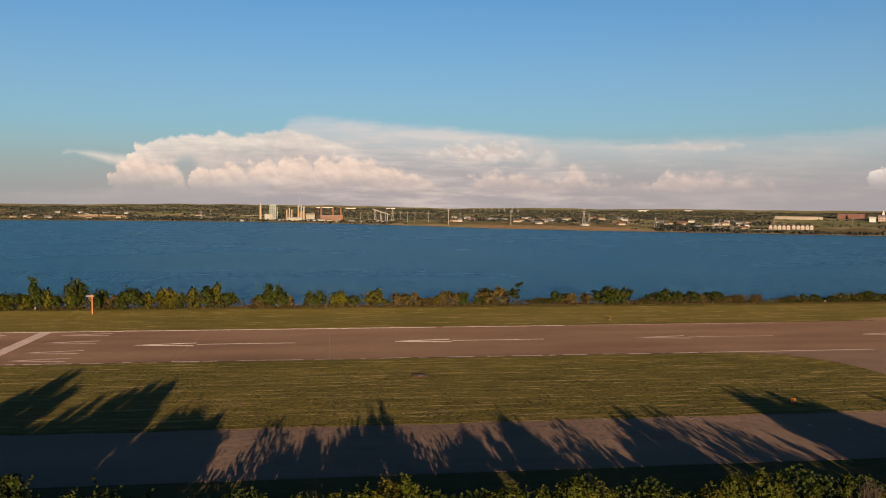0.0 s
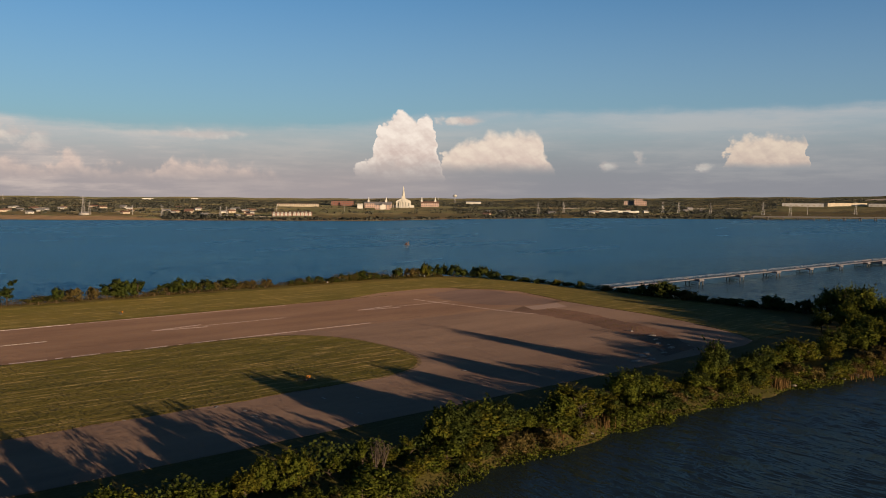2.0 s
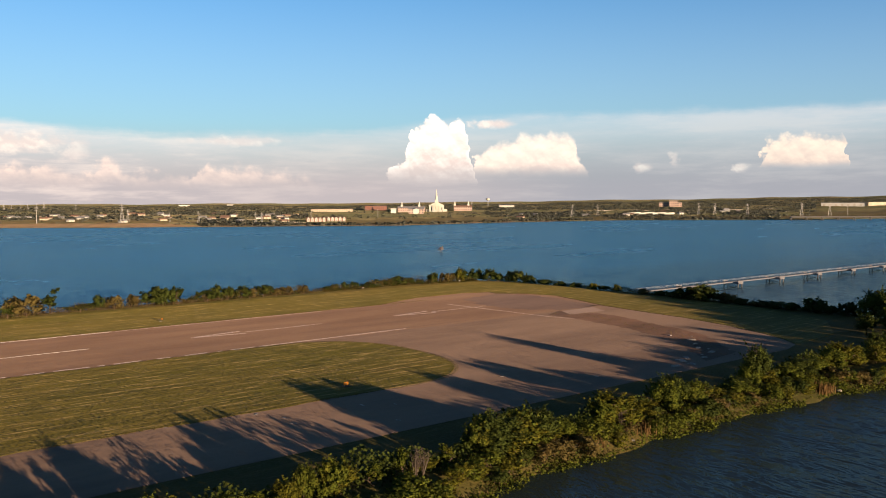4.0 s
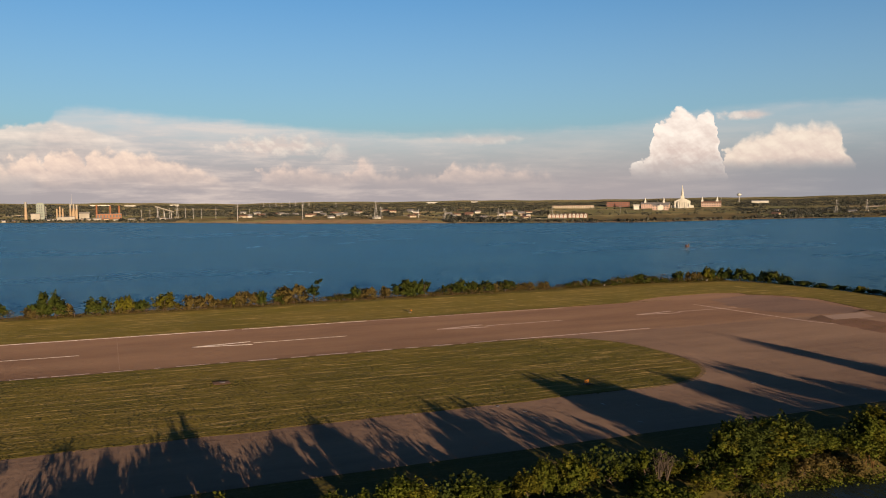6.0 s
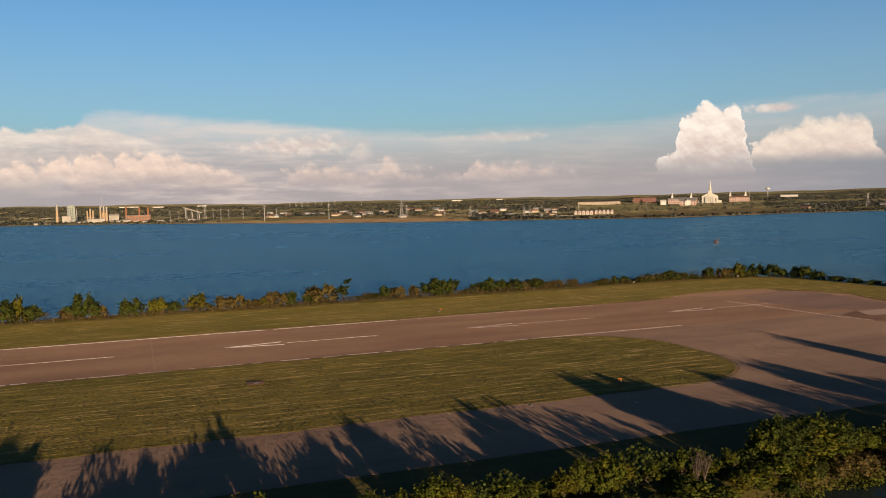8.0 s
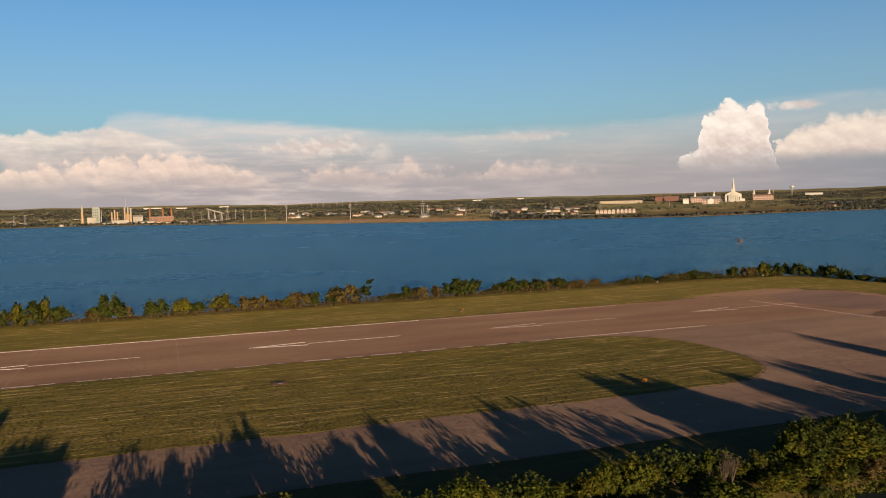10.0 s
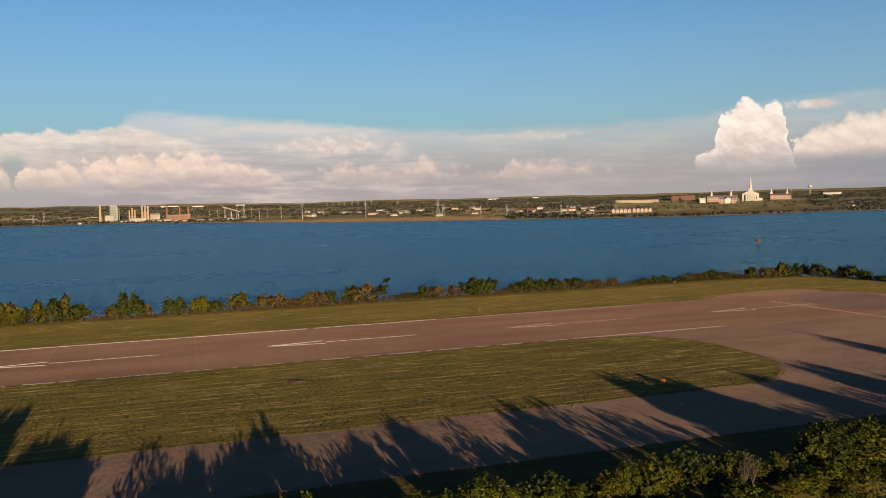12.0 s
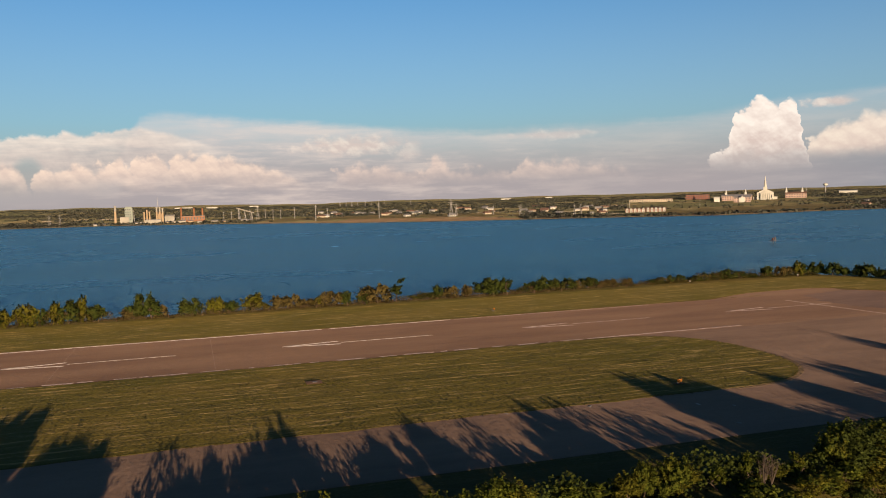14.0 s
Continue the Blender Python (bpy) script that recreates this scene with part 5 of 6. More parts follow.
# ---- small things on the field ----
sign = thing("taxiway_sign", 79.6, 129.3, 0.11, 12, "orange-yellow taxiway sign box on a concrete pad", "sign")
Shape().box(0, 0, 0, 1.7, 1.0, 0.1, 0, 0.03).make("pad", BROKEN, sign)
Shape().box(0, 0, 0.3, 1.0, 0.26, 0.55, 0, 0.02).make("body", YELLOW, sign)
sign_face = Shape().box(0, -0.14, 0.34, 0.9, 0.02, 0.46).make("face", YELLOW, sign, "orange-yellow face")
Shape().box(-0.15, -0.155, 0.44, 0.36, 0.012, 0.24).make("legend", BLACK, sign_face, "black bar on the sign's face")
for a in (-0.42, 0.42):
    Shape().tube((a, 0, 0.1), (a, 0, 0.36), 0.05, 0.05, 8).make("leg", STEEL, sign)

sock = thing("marker_post", -69.2, 258.5, 0.09, 0, "orange-brown wooden post with a pale arm on top", "post")
Shape().box(0, 0, -0.3, 0.32, 0.32, 6.3, 0, 0.02).make("post", ORANGE_POST, sock)
Shape().box(-0.6, 0, 5.2, 2.2, 0.22, 0.45).make("arm", CONCRETE, sock, "pale-painted arm")
Shape().box(-0.4, 0, 4.75, 1.4, 0.18, 0.2).make("lower_arm", ORANGE_POST, sock)
Shape().tube((-0.9, 0, 4.4), (0, 0, 3.6), 0.06, 0.06, 6).make("brace", ORANGE_POST, sock)

pad = thing("concrete_slab", 18.9, 157.8, 0.11, 0, "small brown concrete slab sunk in the grass", "slab")
Shape().box(0, 0, 0, 3.0, 2.4, 0.16, 0, 0.04).make("slab_top", BROKEN, pad)
Shape().box(0.2, 0, 0.16, 0.9, 0.9, 0.05, 0, 0.02).make("lid", CONCRETE, pad, "pale square lid")
pts = np.stack([rng.normal(20, 4.5, 500), rng.normal(156.2, 2.0, 500), 0.13 + rng.gamma(1.2, 0.03, 500)], 1)
tagged(leaf_cloud("weed_patch", pts, rng.uniform(0.1, 0.2, 500), LEAF_YELLOW, None, rng, 0.35), "green weed patch beside the slab", "weeds", kind="stuff")

marker = thing("edge_light", 82.4, 233.2, 0.09, 20, "small yellow edge marker on a bent dark frame", "marker light")
Shape().box(0, 0, 0, 0.7, 0.7, 0.08, 0, 0.02).make("pad", CONCRETE, marker)
Shape().tube((0, 0, 0.05), (-0.5, 0, 0.6), 0.05, 0.05, 6).tube((0, 0, 0.05), (0.4, 0, 0.45), 0.05, 0.05, 6).tube((-1.1, 0, 0.75), (0.4, 0, 0.45), 0.05, 0.05, 6).make("bent_frame", BLACK, marker)
Shape().box(0.45, 0, 0.42, 0.45, 0.35, 0.4, 0, 0.04).make("lamp_box", YELLOW, marker, "yellow box")

for x, y in ((-88, 266.5), (169.5, 264.5), (214, 262)):
    m = thing("white_marker", x, y, 0.0, 0, "small white marker on a short post", "marker", "white markers")
    Shape().tube((0, 0, -0.2), (0, 0, 0.9), 0.06, 0.06, 6).make("post", POST_WOOD, m)
    Shape().box(0, 0, 0.85, 0.55, 0.55, 0.5, 0, 0.1).make("cap", CONCRETE, m, "white cap")

# litter and flakes on the apron
for i in range(16):
    r = random.Random(100 + i)
    x, y = r.uniform(40, 180), r.uniform(102, 126)
    b = Shape().box(0, 0, 0, r.uniform(0.4, 1.1), r.uniform(0.2, 0.5), 0.05, 0, 0.02).make("asphalt_flake", CONCRETE)
    b.matrix_basis = pose(x, y, 0.046, 0, 0, r.uniform(0, 180))
    tagged(b, "pale flake of broken asphalt on the apron", "debris", "asphalt flakes")

# broken concrete at the end of the crumbled strip: x, y, breadth
for i, (x, y, w) in enumerate([(146.6, 105.5, 2.2), (145.4, 102.2, 1.4), (141.2, 103, 1.8), (150, 106.7, 1.6), (161.9, 112.4, 1.5), (159.7, 107.4, 1.8), (171.4, 127.3, 1.2), (170.2, 119.9, 1.6), (153.4, 104.8, 1.2), (166, 116, 1.0)]):
    r = random.Random(400 + i)
    b = Shape().box(0, 0, 0, w, w * 0.55, 0.22, 0, 0.1).box(w * 0.5, w * 0.3, 0, w * 0.4, w * 0.3, 0.14, 30, 0.05).make("concrete_chunk", CONCRETE)
    b.matrix_basis = pose(x, y, 0.06, 0, 0, r.uniform(0, 180))
    tagged(b, "broken pale concrete chunk on crumbled asphalt", "debris", "concrete chunks")

# ---- fence along the far bank ----
fence = thing("wire_fence", 0, 0, 0, 0, "low weathered wire fence with timber posts", "fence")
post = Shape().box(0, 0, -0.4, 0.12, 0.12, 1.6, 0, 0.02).make("fence_post", POST_WOOD, fence)
fx = -30.0
first = True
while fx < 150:
    y = 268.6 - (fx + 30) * 0.012
    if first:
        post.location = (fx, y, 0)
        first = False
    else:
        p = new("fence_post", post.data)
        p.parent = fence
        p.location = (fx, y, 0)
    fx += 5.0
for h in (0.5, 0.85, 1.15):
    Shape().tube((-30, 268.5, h), (150, 266.3, h), 0.012, 0.012, 4).make("wire", POST_WOOD, fence)

# ---- old approach-light pier ----
PIER_A, PIER_B = (241.0, 195.0), (884.0, 187.0)
plen = math.dist(PIER_A, PIER_B)
pier = thing("approach_pier", PIER_A[0], PIER_A[1], LAKE - 0.7, math.degrees(math.atan2(PIER_B[1] - PIER_A[1], PIER_B[0] - PIER_A[0])), "long pale concrete pier on piles reaching out into the lake", "pier")
seg = 30.5


def repeat(data, name, parent, x, y=0.0, z=0.0):
    ob = new(name, data)
    ob.parent, ob.location = parent, (x, y, z)
    return ob


# light spans between cross platforms every hundred feet
deck_data = Shape().box(0, 0, 2.72, seg - 0.1, 2.2, 0.2).box(0, 1.05, 2.5, seg - 0.1, 0.2, 0.35).box(0, -1.05, 2.5, seg - 0.1, 0.2, 0.35).make("deck_span", DECK, pier)
deck_data.location = (seg / 2, 0, 0)
rail_data = Shape().tube((-seg / 2, 1.05, 3.75), (seg / 2, 1.05, 3.75), 0.035, 0.035, 4).tube((-seg / 2, -1.05, 3.75), (seg / 2, -1.05, 3.75), 0.035, 0.035, 4)
for i in range(11):
    for y in (-1.05, 1.05):
        rail_data.tube((-seg / 2 + i * seg / 10.5, y, 2.9), (-seg / 2 + i * seg / 10.5, y, 3.75), 0.03, 0.03, 4)
rail_data = rail_data.make("handrail", STEEL, pier)
rail_data.location = (seg / 2, 0, 0)
plat_data = Shape().box(0, 0, 2.1, 3.4, 7.4, 0.35).box(0, 3.5, 2.45, 3.2, 0.12, 0.6).box(0, -3.5, 2.45, 3.2, 0.12, 0.6).box(0, 0, 2.2, 1.2, 2.4, 0.32).make("platform", DECK, pier, "wide grey-brown cross platform")
plat_data.location = (seg * 2, 0, 0)
pile_data = Shape()
for a in (-1.3, 1.3):
    for b in (-3.2, 3.2):
        pile_data.tube((a, b, -4), (a, b, 2.12), 0.2, 0.2, 7)
    pile_data.tube((a, -3.2, 0.1), (a, 3.2, 1.6), 0.09, 0.09, 5)
pile_data = pile_data.make("platform_piles", PILE, pier)
pile_data.location = (seg * 2, 0, 0)
count = int(plen / seg)
for i in range(1, count):
    repeat(deck_data.data, "deck_span", pier, seg * (i + 0.5))
    repeat(rail_data.data, "handrail", pier, seg * (i + 0.5))
for i in list(range(1, 2)) + list(range(3, count + 1)):
    repeat(plat_data.data, "platform", pier, seg * i)
    repeat(pile_data.data, "platform_piles", pier, seg * i)
big_data = Shape().box(0, 0, 1.6, 12, 11, 0.5).box(0, -5.3, 2.1, 12, 0.14, 0.9).box(0, 5.3, 2.1, 12, 0.14, 0.9).make("landing", DECK, pier, "broad middle landing")
big_data.location = (231, 0, 0)
legs = Shape()
for a in (-5, 0, 5):
    for b in (-5, 5):
        legs.tube((a, b, -4), (a, b, 1.7), 0.24, 0.24, 7)
legs = legs.make("landing_piles", PILE, pier)
legs.location = (231, 0, 0)

# ---- beacon platform in the lake ----
beacon = thing("lake_beacon", 350, 449, LAKE, 15, "rust-red navigation platform on piles in the lake", "beacon")
beacon.scale = (0.6, 0.6, 0.85)
for a in (-1.7, 1.7):
    for b in (-1.7, 1.7):
        Shape().tube((a, b, -4), (a * 0.9, b * 0.9, 2.4), 0.2, 0.18, 7).make("pile", PILE, beacon)
Shape().box(0, 0, 2.3, 4.6, 4.6, 0.4).make("platform", PILE, beacon)
Shape().box(-0.6, 0, 2.7, 1.6, 1.8, 1.6, 0, 0.1).make("cabin", RUST_RED, beacon, "rust-red box")
Shape().box(1.5, -1.2, 2.7, 0.9, 0.9, 2.4).make("panel", PILE, beacon, "tan panel")
for a in (-2.1, 2.1):
    Shape().tube((a, -2.1, 2.7), (a, -2.1, 3.9), 0.05, 0.05, 5).tube((a, 2.1, 2.7), (a, 2.1, 3.9), 0.05, 0.05, 5).tube((a, -2.1, 3.9), (a, 2.1, 3.9), 0.05, 0.05, 5).make("handrail", STEEL, beacon)
Shape().tube((0, 0, 4.7), (0, 0, 5.8), 0.1, 0.08, 6).make("mast", RUST_RED, beacon)

# ---- the far shores ----
def patch(name, az0, az1, ra, rb, mat, label, category="field", lift=0.35, wave=0.15):
    """A stretch of other ground laid on the land; ra and rb are metres behind the shore (or from the eye, past 1000)."""
    b = np.linspace(az0, az1, 50)
    r0 = lerp(SHORE, b) if ra < 900 else 0 * b
    u = np.linspace(0, 1, 9)[:, None]
    span = rb - ra
    lo = r0 + ra + wave * span * np.sin(b * 2.3 + ra)
    hi = r0 + rb + wave * span * np.sin(b * 3.1 + rb * 0.01) - span * 0.9 * (np.abs(np.linspace(-1, 1, 50)) ** 6)
    R = lo + (np.maximum(hi, lo + 1) - lo) * u
    B2 = np.broadcast_to(b, R.shape)
    ob = sheet(name, R * np.sin(np.radians(B2)), R * np.cos(np.radians(B2)), land_height(B2, R) + lift, mat)
    return tagged(ob, label, category, kind="structure")


patch("shore_strip", 1, 47, 1, 26, BEACH, "narrow tan gravel shore along the lake", "shore")
patch("shore_strip", 9, 21, 6, 70, BEACH, "broad tan gravel point on the lake shore", "shore", 0.5)
patch("shore_strip", -21, 1, 1, 16, BEACH, "narrow brown shore along the lake", "shore")
patch("dry_field", 30, 43, 20, 300, DRY_FIELD, "dry golden field above the lake shore")
patch("dry_field", 46, 60, 12, 130, DRY_FIELD, "dry grassy bank above the lake shore")
patch("dry_field", 60, 77, 15, 420, DRY_FIELD, "dry brown slope below the warehouses")
patch("dry_field", -20.5, -13, 30, 260, DRY_FIELD, "dry brown field on the far shore")
patch("earth_mound", -16.6, -13.2, 260, 420, BARE_EARTH, "bare orange earth bank", "ground", 1.2)
patch("pale_cut", 67, 71.6, 3120, 3290, CHALK, "pale bare earth on the ridge", "ground", 1.6)
patch("track", -13.4, -8.6, 235, 250, CHALK, "pale track across the slope", "track", 0.6, 0.4)
patch("track", -12, -7, 320, 336, CHALK, "pale track across the slope", "track", 0.6, 0.4)
patch("dry_field", 4, 9, 60, 150, DRY_FIELD, "dry field by the power lines")
patch("dry_field", 5, 22, 80, 260, DRY_FIELD, "dry grassy field behind the gravel shore", wave=0.25)
for a0, a1, d in ((4, 12, 420), (10, 21, 560), (13, 27, 300), (18, 30, 700), (22, 29, 160), (45, 57, 420), (48, 60, 640), (-9, 2, 420)):
    patch("track", a0, a1, d, d + 14, CHALK, "pale country road across the slope", "track", 0.6, 1.5)

# woods: one mass of small ragged crowns, each of a few broad tufts


def woods(name, b, r, tall, wide, mat, label, seed, tufts=7, blade=0.85):
    g = np.random.default_rng(seed)
    n = len(b)
    base = np.stack([r * np.sin(np.radians(b)), r * np.cos(np.radians(b)), land_height(b, r)], 1)
    v = g.normal(size=(n, tufts, 3))
    v /= np.linalg.norm(v, axis=2)[:, :, None]
    v *= g.uniform(0.5, 1.0, (n, tufts, 1))
    p = base[:, None, :] + v * np.stack([wide, wide, tall * 0.5], 1)[:, None, :] + np.stack([0 * tall, 0 * tall, tall * 0.48], 1)[:, None, :]
    size = np.broadcast_to((wide * blade)[:, None], (n, tufts)) * g.uniform(0.7, 1.4, (n, tufts)) * (11 / tufts) ** 0.45
    ob = leaf_cloud(name, p.reshape(-1, 3), size.reshape(-1), mat, None, g, 0.12, out=(v + np.array([0, 0, 0.5])).reshape(-1, 3))
    return tagged(ob, label, "woodland", kind="stuff")


wr = np.random.default_rng(9)
wb = wr.uniform(-26, 124, 110000)
w0 = lerp(SHORE, wb)
wd = wr.random(110000) ** 1.15
wrr = w0 + 25 + (np.maximum(3450, w0 + 800) - w0 - 25) * wd
wx, wy = wrr * np.sin(np.radians(wb)), wrr * np.cos(np.radians(wb))
grove = np.sin(wb * 0.9 + wrr / 61) * np.sin(wrr / 47 + 1) + 0.8 * np.sin(wb * 2.7 - wrr / 33) + 0.8 * np.sin(wb * 0.37 + wrr / 120 + 2) + 0.5 * np.sin(wx / 37 + wy / 53)
keep = grove + wr.normal(size=110000) * 0.5 > -0.35 - 0.9 * (wd > 0.55)
# open ground stays open
for a0, a1, d0, d1 in ((30, 43, 0, 290), (60, 77, 0, 400), (46, 60, 0, 110), (-20.5, -13, 0, 250), (-16.8, -13, 0, 430), (9, 21, 0, 75), (5, 22, 0, 250), (66.8, 71.8, 1330, 2100), (-6, 3, 0, 130)):
    keep &= ~((wb > a0) & (wb < a1) & (wrr - w0 > d0) & (wrr - w0 < d1) & (wr.random(110000) > 0.06))
keep &= ~((wb > 29) & (wb < 41) & (wrr < 2260) & (wr.random(110000) > 0.16))
keep &= ~((wb > 28.2) & (wb < 32.2) & (wrr > 1250) & (wrr < 1500))
keep &= ~((wb > 62) & (wb < 72) & (wrr < 2500) & (wr.random(110000) > 0.1))
keep &= ~((wb > 78) & (wb < 91) & (wrr - w0 < 420) & (wr.random(110000) > 0.1))
keep &= ~((wb > 73.5) & (wb < 77.5) & (wrr - w0 < 560))
keep &= ~((wb > 62) & (wb < 72) & (wrr - w0 < 980) & (wr.random(110000) > 0.05))
keep &= ~((wb > 110) & (wrr < 1700))
wb, wrr, wd = wb[keep][:38000], wrr[keep][:38000], wd[keep][:38000]
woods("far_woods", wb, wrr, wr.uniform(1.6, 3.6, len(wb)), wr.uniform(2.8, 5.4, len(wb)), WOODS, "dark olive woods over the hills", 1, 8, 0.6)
# dense belts: behind the bridge, and on the housing shore
b2 = wr.uniform(77, 107, 2600)
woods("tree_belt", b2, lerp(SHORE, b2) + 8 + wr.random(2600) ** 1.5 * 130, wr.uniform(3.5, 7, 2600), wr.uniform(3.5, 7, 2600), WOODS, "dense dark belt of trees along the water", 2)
b3 = wr.uniform(108.7, 124, 4200)
out3 = np.where(wr.random(4200) < 0.12, wr.uniform(18, 120, 4200), np.where(wr.random(4200) < 0.09, 205, 420) + wr.random(4200) ** 1.5 * 1700)
# the trees stand in rows along the streets
out3 = out3 + np.where(out3 > 200, 22 * np.sin(out3 / 19 + b3), 0)
woods("suburb_trees", b3, lerp(SHORE, b3) + out3, wr.uniform(4, 9, 4200), np.where(out3 < 170, 0.4, 1.0) * wr.uniform(3.5, 7.5, 4200), SUBURB_LEAF, "dense dark trees between the houses", 3, 20, 0.42)
b4 = np.where(wr.random(1500) < 0.5, wr.uniform(-22, 4, 1500), wr.uniform(22, 60, 1500))
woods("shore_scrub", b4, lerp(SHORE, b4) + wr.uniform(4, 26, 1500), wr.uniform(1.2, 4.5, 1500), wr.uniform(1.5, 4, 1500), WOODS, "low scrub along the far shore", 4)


def far_thing(name, az, r, label, category, group="", turn=0.0, lift=0.0):
    x, y, z = at(az, r)
    return thing(name, x, y, z + lift, -az + turn, label, category, group)


def building(name, az, r, w, d, h, wall, label, category="building", roof=None, pitch=0.0, rows=0, cols=0, group="", turn=0.0):
    """A block with a roof and, where they can be told apart, windows towards the lake."""
    b = far_thing(name, az, r, label, category, group, turn)
    front = Shape().box(0, 0, -3, w, d, h + 3).make("wall", wall, b)
    if pitch:
        Shape().gable(0, 0, h, w, d, pitch, 0, 0.6).make("roof", roof or ROOF_GREY, b)
    else:
        Shape().box(0, 0, h, w + 0.6, d + 0.6, 0.7, 0, 0.3).make("roof", roof or ROOF_GREY, b)
    if rows:
        pane = None
        for i in range(rows):
            for j in range(cols):
                x, z = (j + 0.5) / cols * w - w / 2, (i + 0.35) / rows * h
                if pane is None:
                    pane = Shape().box(0, -0.06, 0, w / cols * 0.5, 0.2, h / rows * 0.45).make("window", DARK_GLASS, front)
                    pane.location = (x, -d / 2, z)
                else:
                    repeat(pane.data, "window", front, x, -d / 2, z)
    return b


def stack(az, r, h, rad, mat, label, top=None):
    s = far_thing("chimney", az, r, label, "chimney")
    Shape().tube((0, 0, -3), (0, 0, h * 0.72), rad * 1.15, rad * 0.95, 14).make("shaft", mat, s)
    Shape().tube((0, 0, h * 0.72), (0, 0, h), rad * 0.95, rad * 0.85, 14).make("upper_shaft", top or mat, s)
    Shape().tube((0, 0, h - 0.5), (0, 0, h + 0.6), rad * 1.05, rad * 1.05, 14).make("rim", top or mat, s)
    return s


# power station
stack(-4.78, 1816, 35, 2.4, TAN, "tall tan concrete chimney with a pale top", SHED_PALE)
boiler = far_thing("boiler_house", -4.1, 1842, "pale green and white boiler house of a power station", "power station")
Shape().box(-5, -6, -3, 17, 16, 15).make("turbine_hall", SHED_PALE, boiler)
tower = Shape().box(4, 3, -3, 15, 15, 34).make("boiler_tower", PALE_GREEN, boiler)
Shape().box(4, 3, 31, 12, 12, 2.5).make("roof_house", PALE_GREEN, boiler)
for i in range(4):
    Shape().box(4, -4.7, 4 + i * 7, 15.4, 0.6, 0.6).make("gallery", ROOF_GREY, tower)
for x in (-3, 0, 4, 8, 11):
    Shape().box(x, -4.8, -3, 0.5, 0.5, 34).make("column", PALE_GREEN, tower)
for i in range(5):
    for x in (-1.2, 3.0, 7.0):
        Shape().box(x, -4.6, 5.5 + i * 5.2, 2.4, 0.3, 2.6).make("louvre", DARK_GLASS, tower, "dark opening")
Shape().box(-5, -6, 12, 17.6, 16.6, 0.8, 0, 0.3).make("hall_roof", ROOF_GREY, boiler)
Shape().tube((14, 0, -2), (14, 0, 27), 0.7, 0.4, 6).make("mast", STEEL, boiler)
for az, h in ((-3.05, 22), (-2.88, 26), (-2.72, 22)):
    stack(az, 1777, h, 1.6, TAN, "slim tan boiler stack of the station")
for az, h in ((-2.28, 31), (-2.09, 31), (-1.92, 29)):
    stack(az, 1760, h, 1.9, TAN, "tan boiler stack of the power station", SHED_PALE)
unit = far_thing("boiler_unit", -2.1, 1775, "tan open steel boiler unit between stacks", "power station")
Shape().box(0, 4, -3, 15, 12, 21).make("frame_block", TAN, unit)
for x in (-6, 0, 6):
    Shape().tube((x, -2.5, -3), (x, -2.5, 20), 0.5, 0.5, 6).make("column", STEEL, unit)
mast = far_thing("radio_mast", -2.2, 1790, "thin tall steel mast", "mast")
Shape().tube((0, 0, -2), (0, 0, 50), 0.6, 0.25, 6).make("pole", STEEL, mast)
building("switch_house", -2.55, 1700, 30, 14, 8, SHED_PALE, "cream low hall of the power station", roof=ROOF_GREY)
building("storage_hall", -1.5, 1812, 19, 14, 11, SHED_PALE, "pale round-topped storage hall", pitch=3, roof=SHED_PALE)
for az, r in ((-0.77, 1852), (0.03, 1778), (0.56, 1772)):
    stack(az, r, 25, 1.9, ORANGE_STEEL, "orange-brown steel stack of the station")
building("engine_hall", -0.05, 1762, 46, 16, 10, ORANGE_STEEL, "long orange-brown engine hall", rows=1, cols=8)
for i, (az, w) in enumerate(((-1.7, 12), (-1.25, 9), (-0.75, 18), (-0.2, 12), (0.35, 10), (1.3, 14), (1.9, 8), (-3.6, 12), (-3.2, 10), (-5.4, 10), (-6.0, 8), (3.2, 14), (3.6, 9))):
    building("shed", az, 1712 - (60 if az > 0 else 0) - max(az, 0) * 25, w * 0.8, 8, 2.6 + 0.6 * (i % 3), SHED_PALE if i % 3 else TAN, "small pale shed by the lake", "shed", pitch=1.2, group="sheds of the power station")
conveyor = far_thing("conveyor", 3.4, 1690, "pale sloping conveyor gallery on steel legs", "conveyor")
Shape().tube((-20, 0, 23), (14, 0, 12), 1.2, 1.2, 4).make("gallery", SHED_PALE, conveyor)
for x, h in ((-16, 21), (-4, 17), (9, 13)):
    Shape().tube((x, -1, -3), (x, 0, h), 0.5, 0.4, 5).tube((x + 2, 1, -3), (x, 0, h), 0.5, 0.4, 5).make("trestle", STEEL, conveyor)


